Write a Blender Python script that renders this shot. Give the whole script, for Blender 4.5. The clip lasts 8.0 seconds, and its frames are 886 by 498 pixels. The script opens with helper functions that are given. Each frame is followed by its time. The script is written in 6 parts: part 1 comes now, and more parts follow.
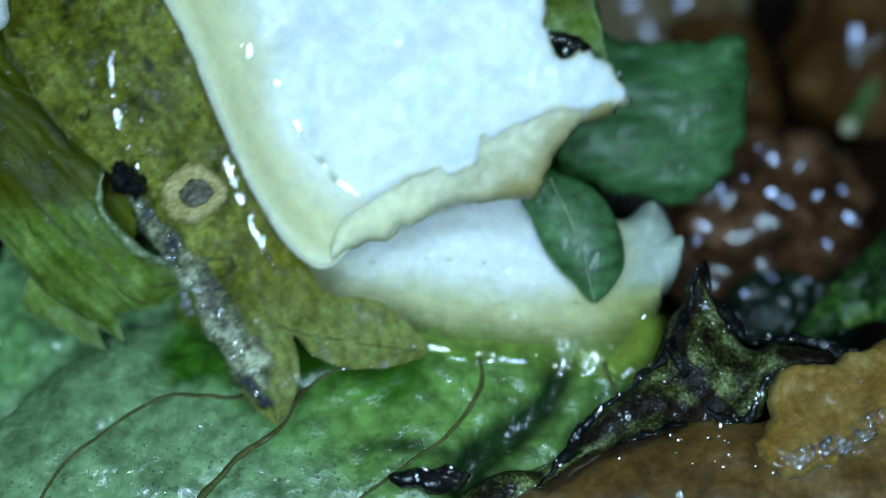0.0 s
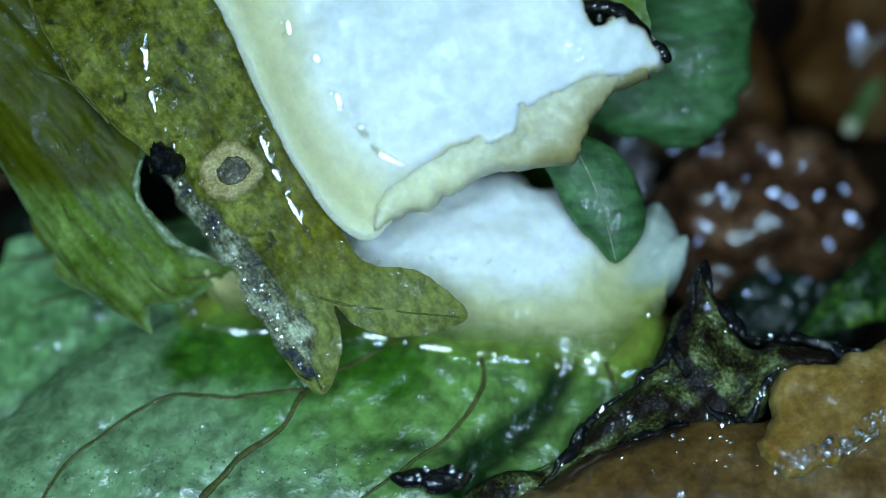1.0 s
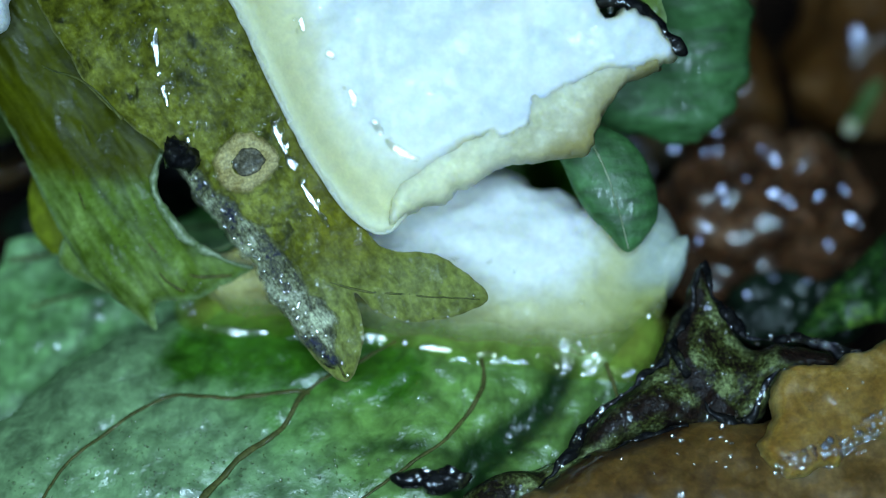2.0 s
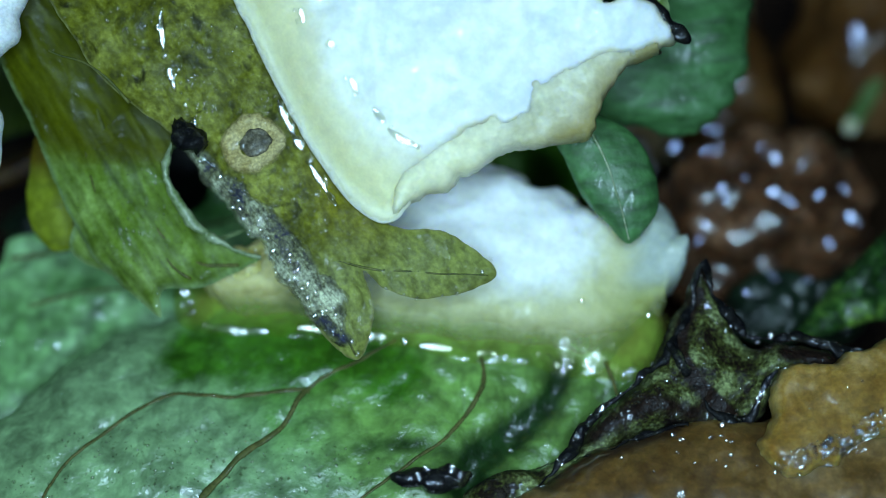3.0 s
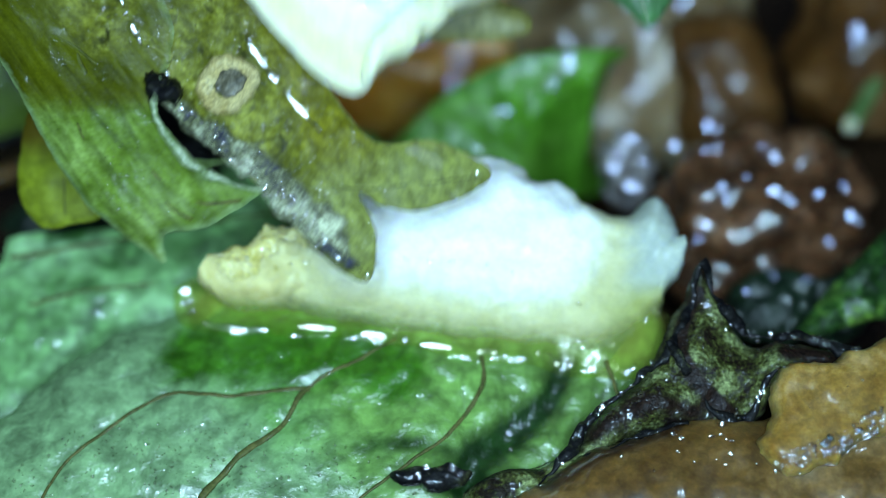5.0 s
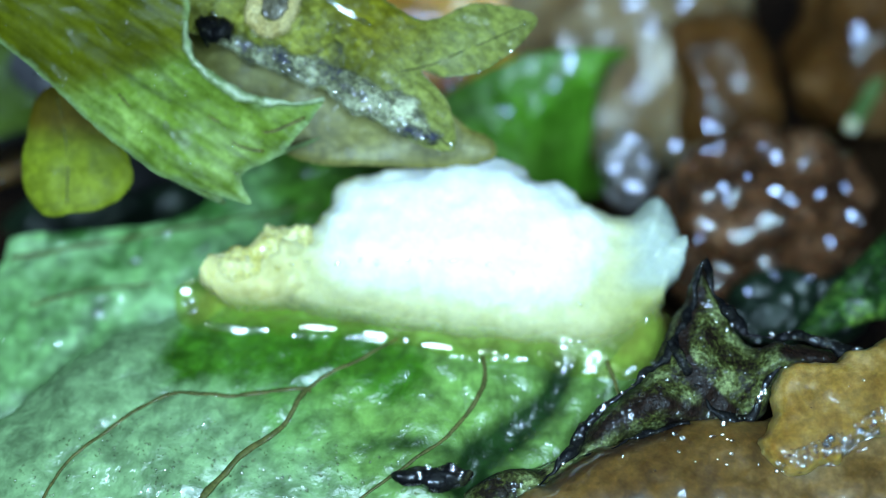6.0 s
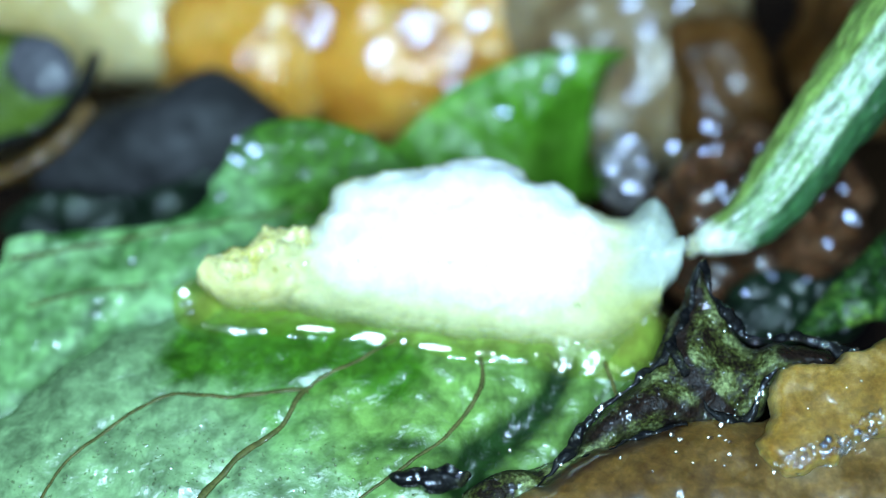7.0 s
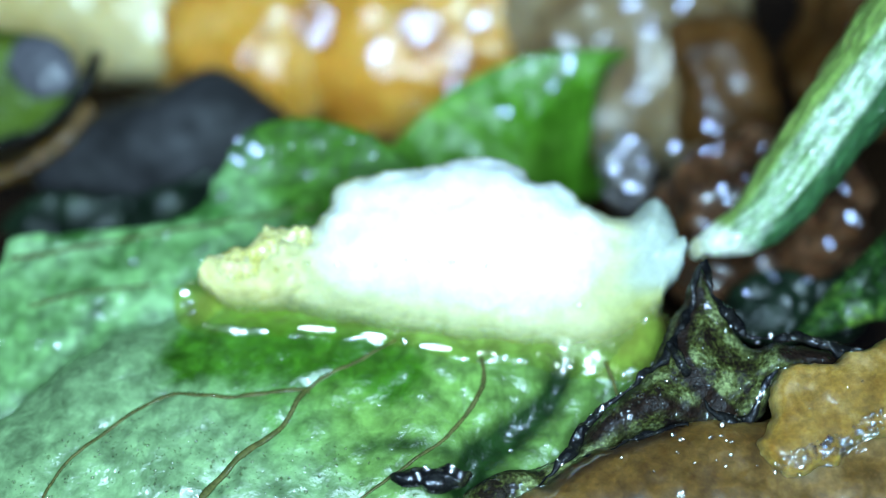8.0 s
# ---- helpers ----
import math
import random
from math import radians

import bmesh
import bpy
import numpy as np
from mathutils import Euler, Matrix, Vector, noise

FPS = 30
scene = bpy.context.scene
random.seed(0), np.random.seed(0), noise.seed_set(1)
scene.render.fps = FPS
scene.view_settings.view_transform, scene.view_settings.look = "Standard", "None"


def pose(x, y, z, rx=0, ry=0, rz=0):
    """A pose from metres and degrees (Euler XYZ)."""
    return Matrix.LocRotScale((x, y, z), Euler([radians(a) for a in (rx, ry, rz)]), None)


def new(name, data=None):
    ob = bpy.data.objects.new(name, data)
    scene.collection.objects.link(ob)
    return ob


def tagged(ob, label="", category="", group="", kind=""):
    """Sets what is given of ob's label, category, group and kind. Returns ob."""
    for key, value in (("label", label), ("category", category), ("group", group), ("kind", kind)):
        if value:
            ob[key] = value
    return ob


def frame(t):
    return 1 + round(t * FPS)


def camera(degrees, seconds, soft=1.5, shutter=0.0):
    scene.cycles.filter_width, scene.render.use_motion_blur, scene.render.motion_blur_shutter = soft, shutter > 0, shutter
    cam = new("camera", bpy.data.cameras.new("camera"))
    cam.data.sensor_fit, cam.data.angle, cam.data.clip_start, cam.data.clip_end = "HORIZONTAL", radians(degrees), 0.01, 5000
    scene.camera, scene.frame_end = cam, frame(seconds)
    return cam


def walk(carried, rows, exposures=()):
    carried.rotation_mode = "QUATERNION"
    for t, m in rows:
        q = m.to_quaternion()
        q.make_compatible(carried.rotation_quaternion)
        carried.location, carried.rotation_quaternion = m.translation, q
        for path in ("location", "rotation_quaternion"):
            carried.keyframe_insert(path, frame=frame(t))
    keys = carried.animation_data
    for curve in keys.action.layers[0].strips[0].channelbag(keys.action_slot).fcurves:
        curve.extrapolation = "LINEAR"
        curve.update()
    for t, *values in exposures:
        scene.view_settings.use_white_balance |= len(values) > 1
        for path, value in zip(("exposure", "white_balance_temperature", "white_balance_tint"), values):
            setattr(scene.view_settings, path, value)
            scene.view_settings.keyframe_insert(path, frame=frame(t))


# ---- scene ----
from mathutils.geometry import delaunay_2d_cdt

MM = 0.001
# Camera-aligned frame tilted 40 degrees, things set to fit its view: x across, y up and away, z to the lens.
lens_frame = pose(0, 0, 0, 40)

# ---- camera: a hand-held digital microscope 37 mm from the food ----
cam = camera(30, 8.0, soft=0.9, shutter=1.0)
cam.data.dof.use_dof = True
cam.data.dof.focus_distance = 0.0328
cam.data.dof.aperture_fstop = 40
walk(cam, [
    (0, lens_frame @ pose(0, 0, 0.03732, 0.020, -0.059, 0)),
    (0.5, lens_frame @ pose(0, 0, 0.03732, 0.000, 0.000, 0)),
    (1, lens_frame @ pose(0, 0, 0.03732, 0.020, 0.000, 0)),
    (1.5, lens_frame @ pose(0, 0, 0.03732, 0.059, 0.000, 0)),
    (3, lens_frame @ pose(0, 0, 0.03732, 0.000, 0.000, 0)),
    (3.5, lens_frame @ pose(0, 0, 0.03732, 0.059, 0.000, 0)),
    (3.8, lens_frame @ pose(0, 0, 0.03732, 0.039, 0.000, 0)),
    (3.9, lens_frame @ pose(0, 0, 0.03732, 0.000, -0.078, 0)),
    (4, lens_frame @ pose(0, 0, 0.03732, 0.000, -0.176, 0)),
    (4.2, lens_frame @ pose(0, 0, 0.03732, -0.039, -0.098, 0)),
    (4.5, lens_frame @ pose(0, 0, 0.03732, -0.059, -0.059, 0)),
    (5, lens_frame @ pose(0, 0, 0.03732, -0.039, 0.000, 0)),
    (6, lens_frame @ pose(0, 0, 0.03732, -0.039, 0.039, 0)),
    (6.4, lens_frame @ pose(0, 0, 0.03732, 0.000, 0.098, 0)),
    (6.5, lens_frame @ pose(0, 0, 0.03732, 0.137, 0.137, 0)),
    (6.6, lens_frame @ pose(0, 0, 0.03732, 0.078, 0.157, 0)),
    (6.7, lens_frame @ pose(0, 0, 0.03732, 0.039, 0.000, 0)),
    (6.8, lens_frame @ pose(0, 0, 0.03732, -0.117, -0.392, 0)),
    (6.9, lens_frame @ pose(0, 0, 0.03732, 0.000, -0.117, 0)),
    (7, lens_frame @ pose(0, 0, 0.03732, 0.000, -0.039, 0)),
    (7.5, lens_frame @ pose(0, 0, 0.03732, 0.000, 0.000, 0)),
    (8, lens_frame @ pose(0, 0, 0.03732, 0.000, 0.000, 0))],
    exposures=[(0, -0.56), (1, -0.61), (3, -0.43), (3.8, -0.43), (4.0, -0.25), (4.2, 0.06), (4.6, 0.06), (5.8, 0.38), (6.5, 0.38), (6.9, 0.6), (8, 0.6)])

# ---- light: the ring of small white LEDs round the lens, and a dim room ----
world = bpy.data.worlds.new("world")
scene.world = world
world.use_nodes = True
world.node_tree.nodes["Background"].inputs["Color"].default_value = (0.35, 0.55, 1.0, 1)
world.node_tree.nodes["Background"].inputs["Strength"].default_value = 0.025
for i in range(8):
    a = radians(22.5 + 45 * i)
    data = bpy.data.lights.new("ring_light", "SPOT")
    data.energy, data.shadow_soft_size, data.color = 0.0112, 0.0015, (0.53, 0.85, 1.09)
    data.spot_size, data.spot_blend = radians(80), 1.0
    new("ring_light", data).matrix_world = lens_frame @ pose(0.0075 * math.cos(a), 0.0075 * math.sin(a), 0.0385)


# ---- noise and mesh tools (millimetres) ----
def vnoise(p):
    """Smooth value noise, -1 to 1, at the rows of p."""
    i = np.floor(p)
    f = p - i
    u = f * f * (3 - 2 * f)
    out = np.zeros(len(p))
    for dx in (0, 1):
        for dy in (0, 1):
            for dz in (0, 1):
                c = i + (dx, dy, dz)
                h = np.sin(c @ np.array([127.1, 311.7, 74.7])) * 43758.5453
                w = np.abs(1 - dx - u[:, 0]) * np.abs(1 - dy - u[:, 1]) * np.abs(1 - dz - u[:, 2])
                out += w * (2 * (h - np.floor(h)) - 1)
    return out


def fbm(p, size, octaves=3, seed=0.0):
    """Fractal noise whose largest bumps are size mm across."""
    p = np.atleast_2d(p)
    if p.shape[1] == 2:
        p = np.column_stack([p, np.zeros(len(p))])
    q, total, amp = p / size + seed * 17.31, np.zeros(len(p)), 1.0
    for _ in range(octaves):
        total += amp * vnoise(q)
        q, amp = q * 2.03 + 5.7, amp * 0.5
    return total


def resample(points, step, closed):
    """A smooth curve through the points, in even steps."""
    p = np.array(points, float)
    n = len(p)
    out = []
    for i in range(n if closed else n - 1):
        if closed:
            a, b, c, d = p[i - 1], p[i], p[(i + 1) % n], p[(i + 2) % n]
        else:
            a, b, c, d = p[max(i - 1, 0)], p[i], p[i + 1], p[min(i + 2, n - 1)]
        k = max(1, int(round(np.linalg.norm(c - b) / step)))
        for t in np.arange(k) / k:
            out.append(0.5 * (2 * b + (c - a) * t + (2 * a - 5 * b + 4 * c - d) * t * t + (3 * b - a - 3 * c + d) * t ** 3))
    if not closed:
        out.append(p[-1])
    return np.array(out)


def edge_distance(q, b):
    """The distance of the points q from the closed line b."""
    a, v = b, np.roll(b, -1, 0) - b
    vv = (v * v).sum(1) + 1e-12
    out = np.empty(len(q))
    for s in range(0, len(q), 2000):
        w = q[s:s + 2000, None] - a[None]
        t = np.clip((w * v).sum(2) / vv, 0, 1)
        out[s:s + 2000] = np.sqrt(((w - t[..., None] * v) ** 2).sum(2)).min(1)
    return out


def inside_of(q, b):
    """Which of the points q lie inside the closed line b."""
    inside = np.zeros(len(q), bool)
    x1, y1 = b[:, 0], b[:, 1]
    x2, y2 = np.roll(x1, -1), np.roll(y1, -1)
    for i in range(len(b)):
        if y1[i] != y2[i]:
            inside ^= ((y1[i] > q[:, 1]) != (y2[i] > q[:, 1])) & (q[:, 0] < (x2[i] - x1[i]) * (q[:, 1] - y1[i]) / (y2[i] - y1[i]) + x1[i])
    return inside


def line_distance(q, path):
    """The distance of the points q from an open line."""
    b = resample(path, 0.1, False)
    out = np.full(len(q), 1e9)
    for s in range(0, len(b), 20):
        out = np.minimum(out, np.sqrt(((q[:, None] - b[None, s:s + 20]) ** 2).sum(2)).min(1))
    return out


def mesh_of(verts, faces):
    me = bpy.data.meshes.new("mesh")
    me.from_pydata([tuple(v) for v in np.asarray(verts) * MM], [], faces)
    me.polygons.foreach_set("use_smooth", [True] * len(me.polygons))
    bm = bmesh.new()
    bm.from_mesh(me)
    bmesh.ops.recalc_face_normals(bm, faces=bm.faces)
    bm.to_mesh(me)
    bm.free()
    return me


def solid(outline, step, front, back, ragged=0.0, grain=0.3, seed=0.0, crisp=False, marks=()):
    """A closed body over an outline: front and back give its height from x, y and the distance to the edge."""
    b = resample(outline, step, True)
    if ragged:
        t = np.roll(b, -1, 0) - np.roll(b, 1, 0)
        nrm = np.column_stack([t[:, 1], -t[:, 0]]) / (np.linalg.norm(t, axis=1)[:, None] + 1e-9)
        b = b + nrm * ((ragged(b) if callable(ragged) else ragged) * fbm(b, grain, 3, seed))[:, None]
    lo, hi = b.min(0), b.max(0)
    gx, gy = np.meshgrid(np.arange(lo[0], hi[0], step), np.arange(lo[1], hi[1], step * 0.87))
    gx = gx + (np.arange(gx.shape[0]) % 2 * step / 2)[:, None]
    q = np.column_stack([gx.ravel(), gy.ravel()])
    rng = np.random.RandomState(3)
    q += rng.uniform(-0.2, 0.2, q.shape) * step
    q = q[inside_of(q, b)]
    q = q[edge_distance(q, b) > step * 0.55]
    pts = np.vstack([b, q])
    n = len(b)
    vs, _, fs, *_ = delaunay_2d_cdt([Vector(p) for p in pts], [(i, (i + 1) % n) for i in range(n)], [], 1, 1e-7)
    xy = np.array([(v[0], v[1]) for v in vs])
    d = edge_distance(xy, b)
    d[d < 1e-5] = 0
    zf, zb = front(xy, d), back(xy, d)
    rim = d == 0
    m = len(xy)
    zf[rim] = (zf[rim] + zb[rim]) / 2
    verts = np.vstack([np.column_stack([xy, zf]), np.column_stack([xy, zb])])
    twin = [i if rim[i] else i + m for i in range(m)]
    faces = [tuple(f) for f in fs] + [tuple(twin[i] for i in reversed(f)) for f in fs]
    me = mesh_of(verts, faces)
    me.attributes.new("edge", "FLOAT", "POINT").data.foreach_set("value", np.concatenate([d, d]))
    for name, value in marks:
        w = value(xy)
        me.attributes.new(name, "FLOAT", "POINT").data.foreach_set("value", np.concatenate([w, w]))
    if crisp:
        ends = np.zeros(2 * len(me.edges), int)
        me.edges.foreach_get("vertices", ends)
        on = np.concatenate([rim, rim])
        me.attributes.new("sharp_edge", "BOOLEAN", "EDGE").data.foreach_set("value", on[ends[0::2]] & on[ends[1::2]])
    return me


def dome(d, w):
    """A rounded edge, w wide, that levels off at 1."""
    return np.sqrt(np.clip(1 - (1 - np.clip(d / w, 0, 1)) ** 2, 0, 1))


def leaf_mesh(outline, step, surface, thick=0.09, ragged=0.02, seed=0.0, marks=()):
    return solid(outline, step, lambda q, d: surface(q, d) + thick * dome(d, thick * 2), lambda q, d: surface(q, d) - thick * dome(d, thick * 2), ragged, 0.3, seed, True, marks)


def tube_mesh(path, radius, sides=10, step=0.12, rough=0.0, grain=0.3, seed=0.0, flat=1.0, ribs=0, wander=0.0, up=(0.03, 0.1, 1.0)):
    """A round strand along a path; radius is a number or gives the radius from 0 to 1 along it."""
    p = resample(path, step, False)
    if wander:
        p = p + wander * np.column_stack([fbm(p, 0.6, 3, seed + k) for k in (3.0, 5.0, 7.0)])
    n = len(p)
    verts, faces = [], []
    up = np.array(up)
    for i in range(n):
        t = p[min(i + 1, n - 1)] - p[max(i - 1, 0)]
        t = t / (np.linalg.norm(t) + 1e-9)
        s = np.cross(t, up)
        s /= np.linalg.norm(s) + 1e-9
        w = np.cross(s, t)
        r = radius(i / (n - 1)) if callable(radius) else radius
        for k in range(sides):
            a = 2 * math.pi * k / sides
            g = r * (1 + 0.03 * math.cos(ribs * a) + 0.02 * math.cos(1.618 * ribs * a)) if ribs else r
            verts.append(p[i] + g * (math.cos(a) * s + flat * math.sin(a) * w))
    verts = np.array(verts)
    if rough:
        c = np.repeat(p, sides, 0)
        verts = c + (verts - c) * (1 + rough * fbm(verts, grain, 3, seed))[:, None]
    for i in range(n - 1):
        for k in range(sides):
            a, b = i * sides + k, i * sides + (k + 1) % sides
            faces.append((a, b, b + sides, a + sides))
    faces.append(tuple(range(sides - 1, -1, -1)))
    faces.append(tuple(range((n - 1) * sides, n * sides)))
    return mesh_of(verts, faces)


def blob_mesh(radii, bumps, sub=5, seed=0.0, square=2.0):
    """A lump: bumps are (size in mm, height in mm, kind), kind 0 rolling, 1 round nodules."""
    bm = bmesh.new()
    bmesh.ops.create_icosphere(bm, subdivisions=sub, radius=1)
    v = np.array([x.co[:] for x in bm.verts])
    f = [tuple(x.index for x in y.verts) for y in bm.faces]
    bm.free()
    n = v / np.linalg.norm(v, axis=1)[:, None]
    k = (np.abs(n) ** square).sum(1) ** (-1 / square)
    p = n * k[:, None] * np.array(radii)
    for j, (size, height, kind) in enumerate(bumps):
        if kind:
            rng = np.random.RandomState(int(seed * 10) + j)
            count = int(1.8 * np.prod(np.array(radii)) ** (2 / 3) * 3.1 / size ** 2)
            c = rng.normal(size=(count, 3))
            c /= np.linalg.norm(c, axis=1)[:, None]
            c *= np.array(radii)
            near = np.full(len(p), 1e9)
            for s in range(0, count, 20):
                near = np.minimum(near, np.linalg.norm(p[:, None] - c[None, s:s + 20], axis=2).min(1))
            p = p + n * (height * np.sqrt(np.clip(1 - (near / size) ** 2, 0, 1)))[:, None]
        else:
            p = p + n * (height * fbm(p, size, 4, seed + j))[:, None]
    return mesh_of(p, f)


def part(name, me, material, parent=None, label=""):
    me.materials.append(material)
    ob = new(name, me)
    if parent is not None:
        ob.parent = parent
    if label:
        ob["label"] = label
    return ob


def thing(name, at, label, category, kind="", group=""):
    return tagged_at(new(name), at, label, category, kind, group)


def tagged_at(ob, at, label, category, kind="", group=""):
    ob.matrix_world = at
    return tagged(ob, label, category, group, kind)


# ---- materials ----
def organic(name, stops, size=1.0, detail=6.0, rough=(0.35, 0.6), coat=0.0, coat_rough=0.12, bumps=(), sss=0.0, sss_mm=0.6,
            sss_tint=(1, 0.8, 0.5), thin=0.0, thin_tint=(0.2, 0.4, 0.05), spots=None, specular=0.5, grades=(), vary=0.25, border=None, soak=0.4, streak=None, net=None, mark=(), fade=None, speck=0.14):
    """A soft wet food surface: colours over noise of the given size in mm, gloss, fine relief, light let through."""
    m = bpy.data.materials.new(name)
    m.use_nodes = True
    nt = m.node_tree
    n, link = nt.nodes, nt.links.new
    bsdf, out = n["Principled BSDF"], n["Material Output"]
    tc = n.new("ShaderNodeTexCoord")

    def noise_node(mm, det=4.0, distort=0.0, shift=0.0, along=None):
        mp = n.new("ShaderNodeMapping")
        mp.inputs["Location"].default_value = (shift, shift * 0.7, shift * 1.3)
        mp.inputs["Scale"].default_value = (1000 / mm,) * 3
        source = tc.outputs["Object"]
        if along:
            turn = n.new("ShaderNodeVectorRotate")
            turn.rotation_type = "Z_AXIS"
            turn.inputs["Angle"].default_value = radians(-along[0])
            link(source, turn.inputs["Vector"])
            source = turn.outputs["Vector"]
            mp.inputs["Scale"].default_value = (1000 / mm / along[1], 1000 / mm, 1000 / mm)
        link(source, mp.inputs["Vector"])
        x = n.new("ShaderNodeTexNoise")
        x.inputs["Scale"].default_value = 1.0
        x.inputs["Detail"].default_value = det
        x.inputs["Distortion"].default_value = distort
        link(mp.outputs["Vector"], x.inputs["Vector"])
        return x.outputs["Fac"]

    ramp = n.new("ShaderNodeValToRGB")
    while len(ramp.color_ramp.elements) < len(stops):
        ramp.color_ramp.elements.new(0.5)
    for e, (pos, c) in zip(ramp.color_ramp.elements, stops):
        e.position, e.color = pos, (*c, 1)
    mixer = n.new("ShaderNodeMix")
    mixer.inputs["Factor"].default_value = 0.3
    link(noise_node(size, detail, 0.4), mixer.inputs["A"])
    link(noise_node(size * 0.13, 5.0, 0.0, 3.1), mixer.inputs["B"])
    link(mixer.outputs["Result"], ramp.inputs["Fac"])
    colour = ramp.outputs["Color"]
    if spots:
        mm, lo, hi, c = spots
        sr = n.new("ShaderNodeMapRange")
        sr.inputs["From Min"].default_value, sr.inputs["From Max"].default_value = lo, hi
        link(noise_node(mm, 5.0, 0.6, 9.4), sr.inputs["Value"])
        mx = n.new("ShaderNodeMix")
        mx.data_type = "RGBA"
        link(sr.outputs["Result"], mx.inputs["Factor"])
        link(colour, mx.inputs["A"])
        mx.inputs["B"].default_value = (*c, 1)
        colour = mx.outputs["Result"]
    for direction, start, width, c in grades:
        dot = n.new("ShaderNodeVectorMath")
        dot.operation = "DOT_PRODUCT"
        dot.inputs[1].default_value = [1000 * k for k in direction]
        link(tc.outputs["Object"], dot.inputs[0])
        wob = n.new("ShaderNodeMath")
        wob.operation = "MULTIPLY_ADD"
        wob.inputs[1].default_value = width
        link(noise_node(1.3, 4.0, 0.3, 2.2), wob.inputs[0])
        link(dot.outputs["Value"], wob.inputs[2])
        sr = n.new("ShaderNodeMapRange")
        sr.interpolation_type = "SMOOTHSTEP"
        sr.inputs["From Min"].default_value, sr.inputs["From Max"].default_value = start, start + width
        link(wob.outputs["Value"], sr.inputs["Value"])
        mx = n.new("ShaderNodeMix")
        mx.data_type = "RGBA"
        link(sr.outputs["Result"], mx.inputs["Factor"])
        link(colour, mx.inputs["A"])
        mx.inputs["B"].default_value = (*c, 1)
        colour = mx.outputs["Result"]
    if border:
        width, c = border
        at = n.new("ShaderNodeAttribute")
        at.attribute_name = "edge"
        wob = n.new("ShaderNodeMath")
        wob.operation = "MULTIPLY_ADD"
        wob.inputs[1].default_value = width * 2.5
        link(noise_node(width * 2.5, 4.0, 0.3, 1.2), wob.inputs[0])
        link(at.outputs["Fac"], wob.inputs[2])
        sr = n.new("ShaderNodeMapRange")
        sr.inputs["From Min"].default_value, sr.inputs["From Max"].default_value = width * 1.1, width * 2.4
        sr.inputs["To Min"].default_value, sr.inputs["To Max"].default_value = 1, 0
        link(wob.outputs["Value"], sr.inputs["Value"])
        mx = n.new("ShaderNodeMix")
        mx.data_type = "RGBA"
        link(sr.outputs["Result"], mx.inputs["Factor"])
        link(colour, mx.inputs["A"])
        mx.inputs["B"].default_value = (*c, 1)
        colour = mx.outputs["Result"]
    def attribute_range(name, lo, hi, wobble):
        at = n.new("ShaderNodeAttribute")
        at.attribute_name = name
        wob = n.new("ShaderNodeMath")
        wob.operation = "MULTIPLY_ADD"
        wob.inputs[1].default_value = wobble
        link(noise_node(0.35, 5.0, 0.4, 4.4), wob.inputs[0])
        link(at.outputs["Fac"], wob.inputs[2])
        sr = n.new("ShaderNodeMapRange")
        sr.interpolation_type = "SMOOTHSTEP"
        sr.inputs["From Min"].default_value, sr.inputs["From Max"].default_value = lo + wobble / 2, hi + wobble / 2
        link(wob.outputs["Value"], sr.inputs["Value"])
        return sr.outputs["Result"]

    def multiply(value):
        scale = n.new("ShaderNodeVectorMath")
        scale.operation = "SCALE"
        link(colour, scale.inputs[0])
        link(value, scale.inputs["Scale"])
        return scale.outputs["Vector"]

    for name_, c, lo, hi, wobble in mark:
        mx = n.new("ShaderNodeMix")
        mx.data_type = "RGBA"
        link(attribute_range(name_, lo, hi, wobble), mx.inputs["Factor"])
        link(colour, mx.inputs["A"])
        mx.inputs["B"].default_value = (*c, 1)
        colour = mx.outputs["Result"]
    cells = None
    if net:
        mm, depth = net
        mp = n.new("ShaderNodeMapping")
        mp.inputs["Scale"].default_value = (1000 / mm,) * 3
        warp = n.new("ShaderNodeTexNoise")
        warp.inputs["Scale"].default_value = 1.3
        add = n.new("ShaderNodeVectorMath")
        link(tc.outputs["Object"], mp.inputs["Vector"])
        link(mp.outputs["Vector"], warp.inputs["Vector"])
        link(mp.outputs["Vector"], add.inputs[0])
        link(warp.outputs["Color"], add.inputs[1])
        vo = n.new("ShaderNodeTexVoronoi")
        vo.feature = "DISTANCE_TO_EDGE"
        vo.inputs["Scale"].default_value = 1.0
        link(add.outputs["Vector"], vo.inputs["Vector"])
        cr = n.new("ShaderNodeMapRange")
        cr.interpolation_type = "SMOOTHSTEP"
        cr.inputs["From Max"].default_value = 0.16
        cr.inputs["To Min"].default_value, cr.inputs["To Max"].default_value = 1 - depth, 1
        link(vo.outputs["Distance"], cr.inputs["Value"])
        cells = cr.outputs["Result"]
        colour = multiply(cells)
    if speck:
        sp = n.new("ShaderNodeMapRange")
        sp.inputs["From Min"].default_value, sp.inputs["From Max"].default_value = 0.3, 0.7
        sp.inputs["To Min"].default_value, sp.inputs["To Max"].default_value = 1 - speck, 1 + speck
        link(noise_node(0.07, 2.0, 0.0, 7.7), sp.inputs["Value"])
        colour = multiply(sp.outputs["Result"])
    vr = n.new("ShaderNodeMapRange")
    vr.inputs["From Min"].default_value, vr.inputs["From Max"].default_value = 0.33, 0.67
    vr.inputs["To Min"].default_value, vr.inputs["To Max"].default_value = 1 - vary, 1 + vary
    link(noise_node(size * 0.15, 6.0, 0.4, 8.8, streak), vr.inputs["Value"])
    tone = n.new("ShaderNodeVectorMath")
    tone.operation = "SCALE"
    link(colour, tone.inputs[0])
    link(vr.outputs["Result"], tone.inputs["Scale"])
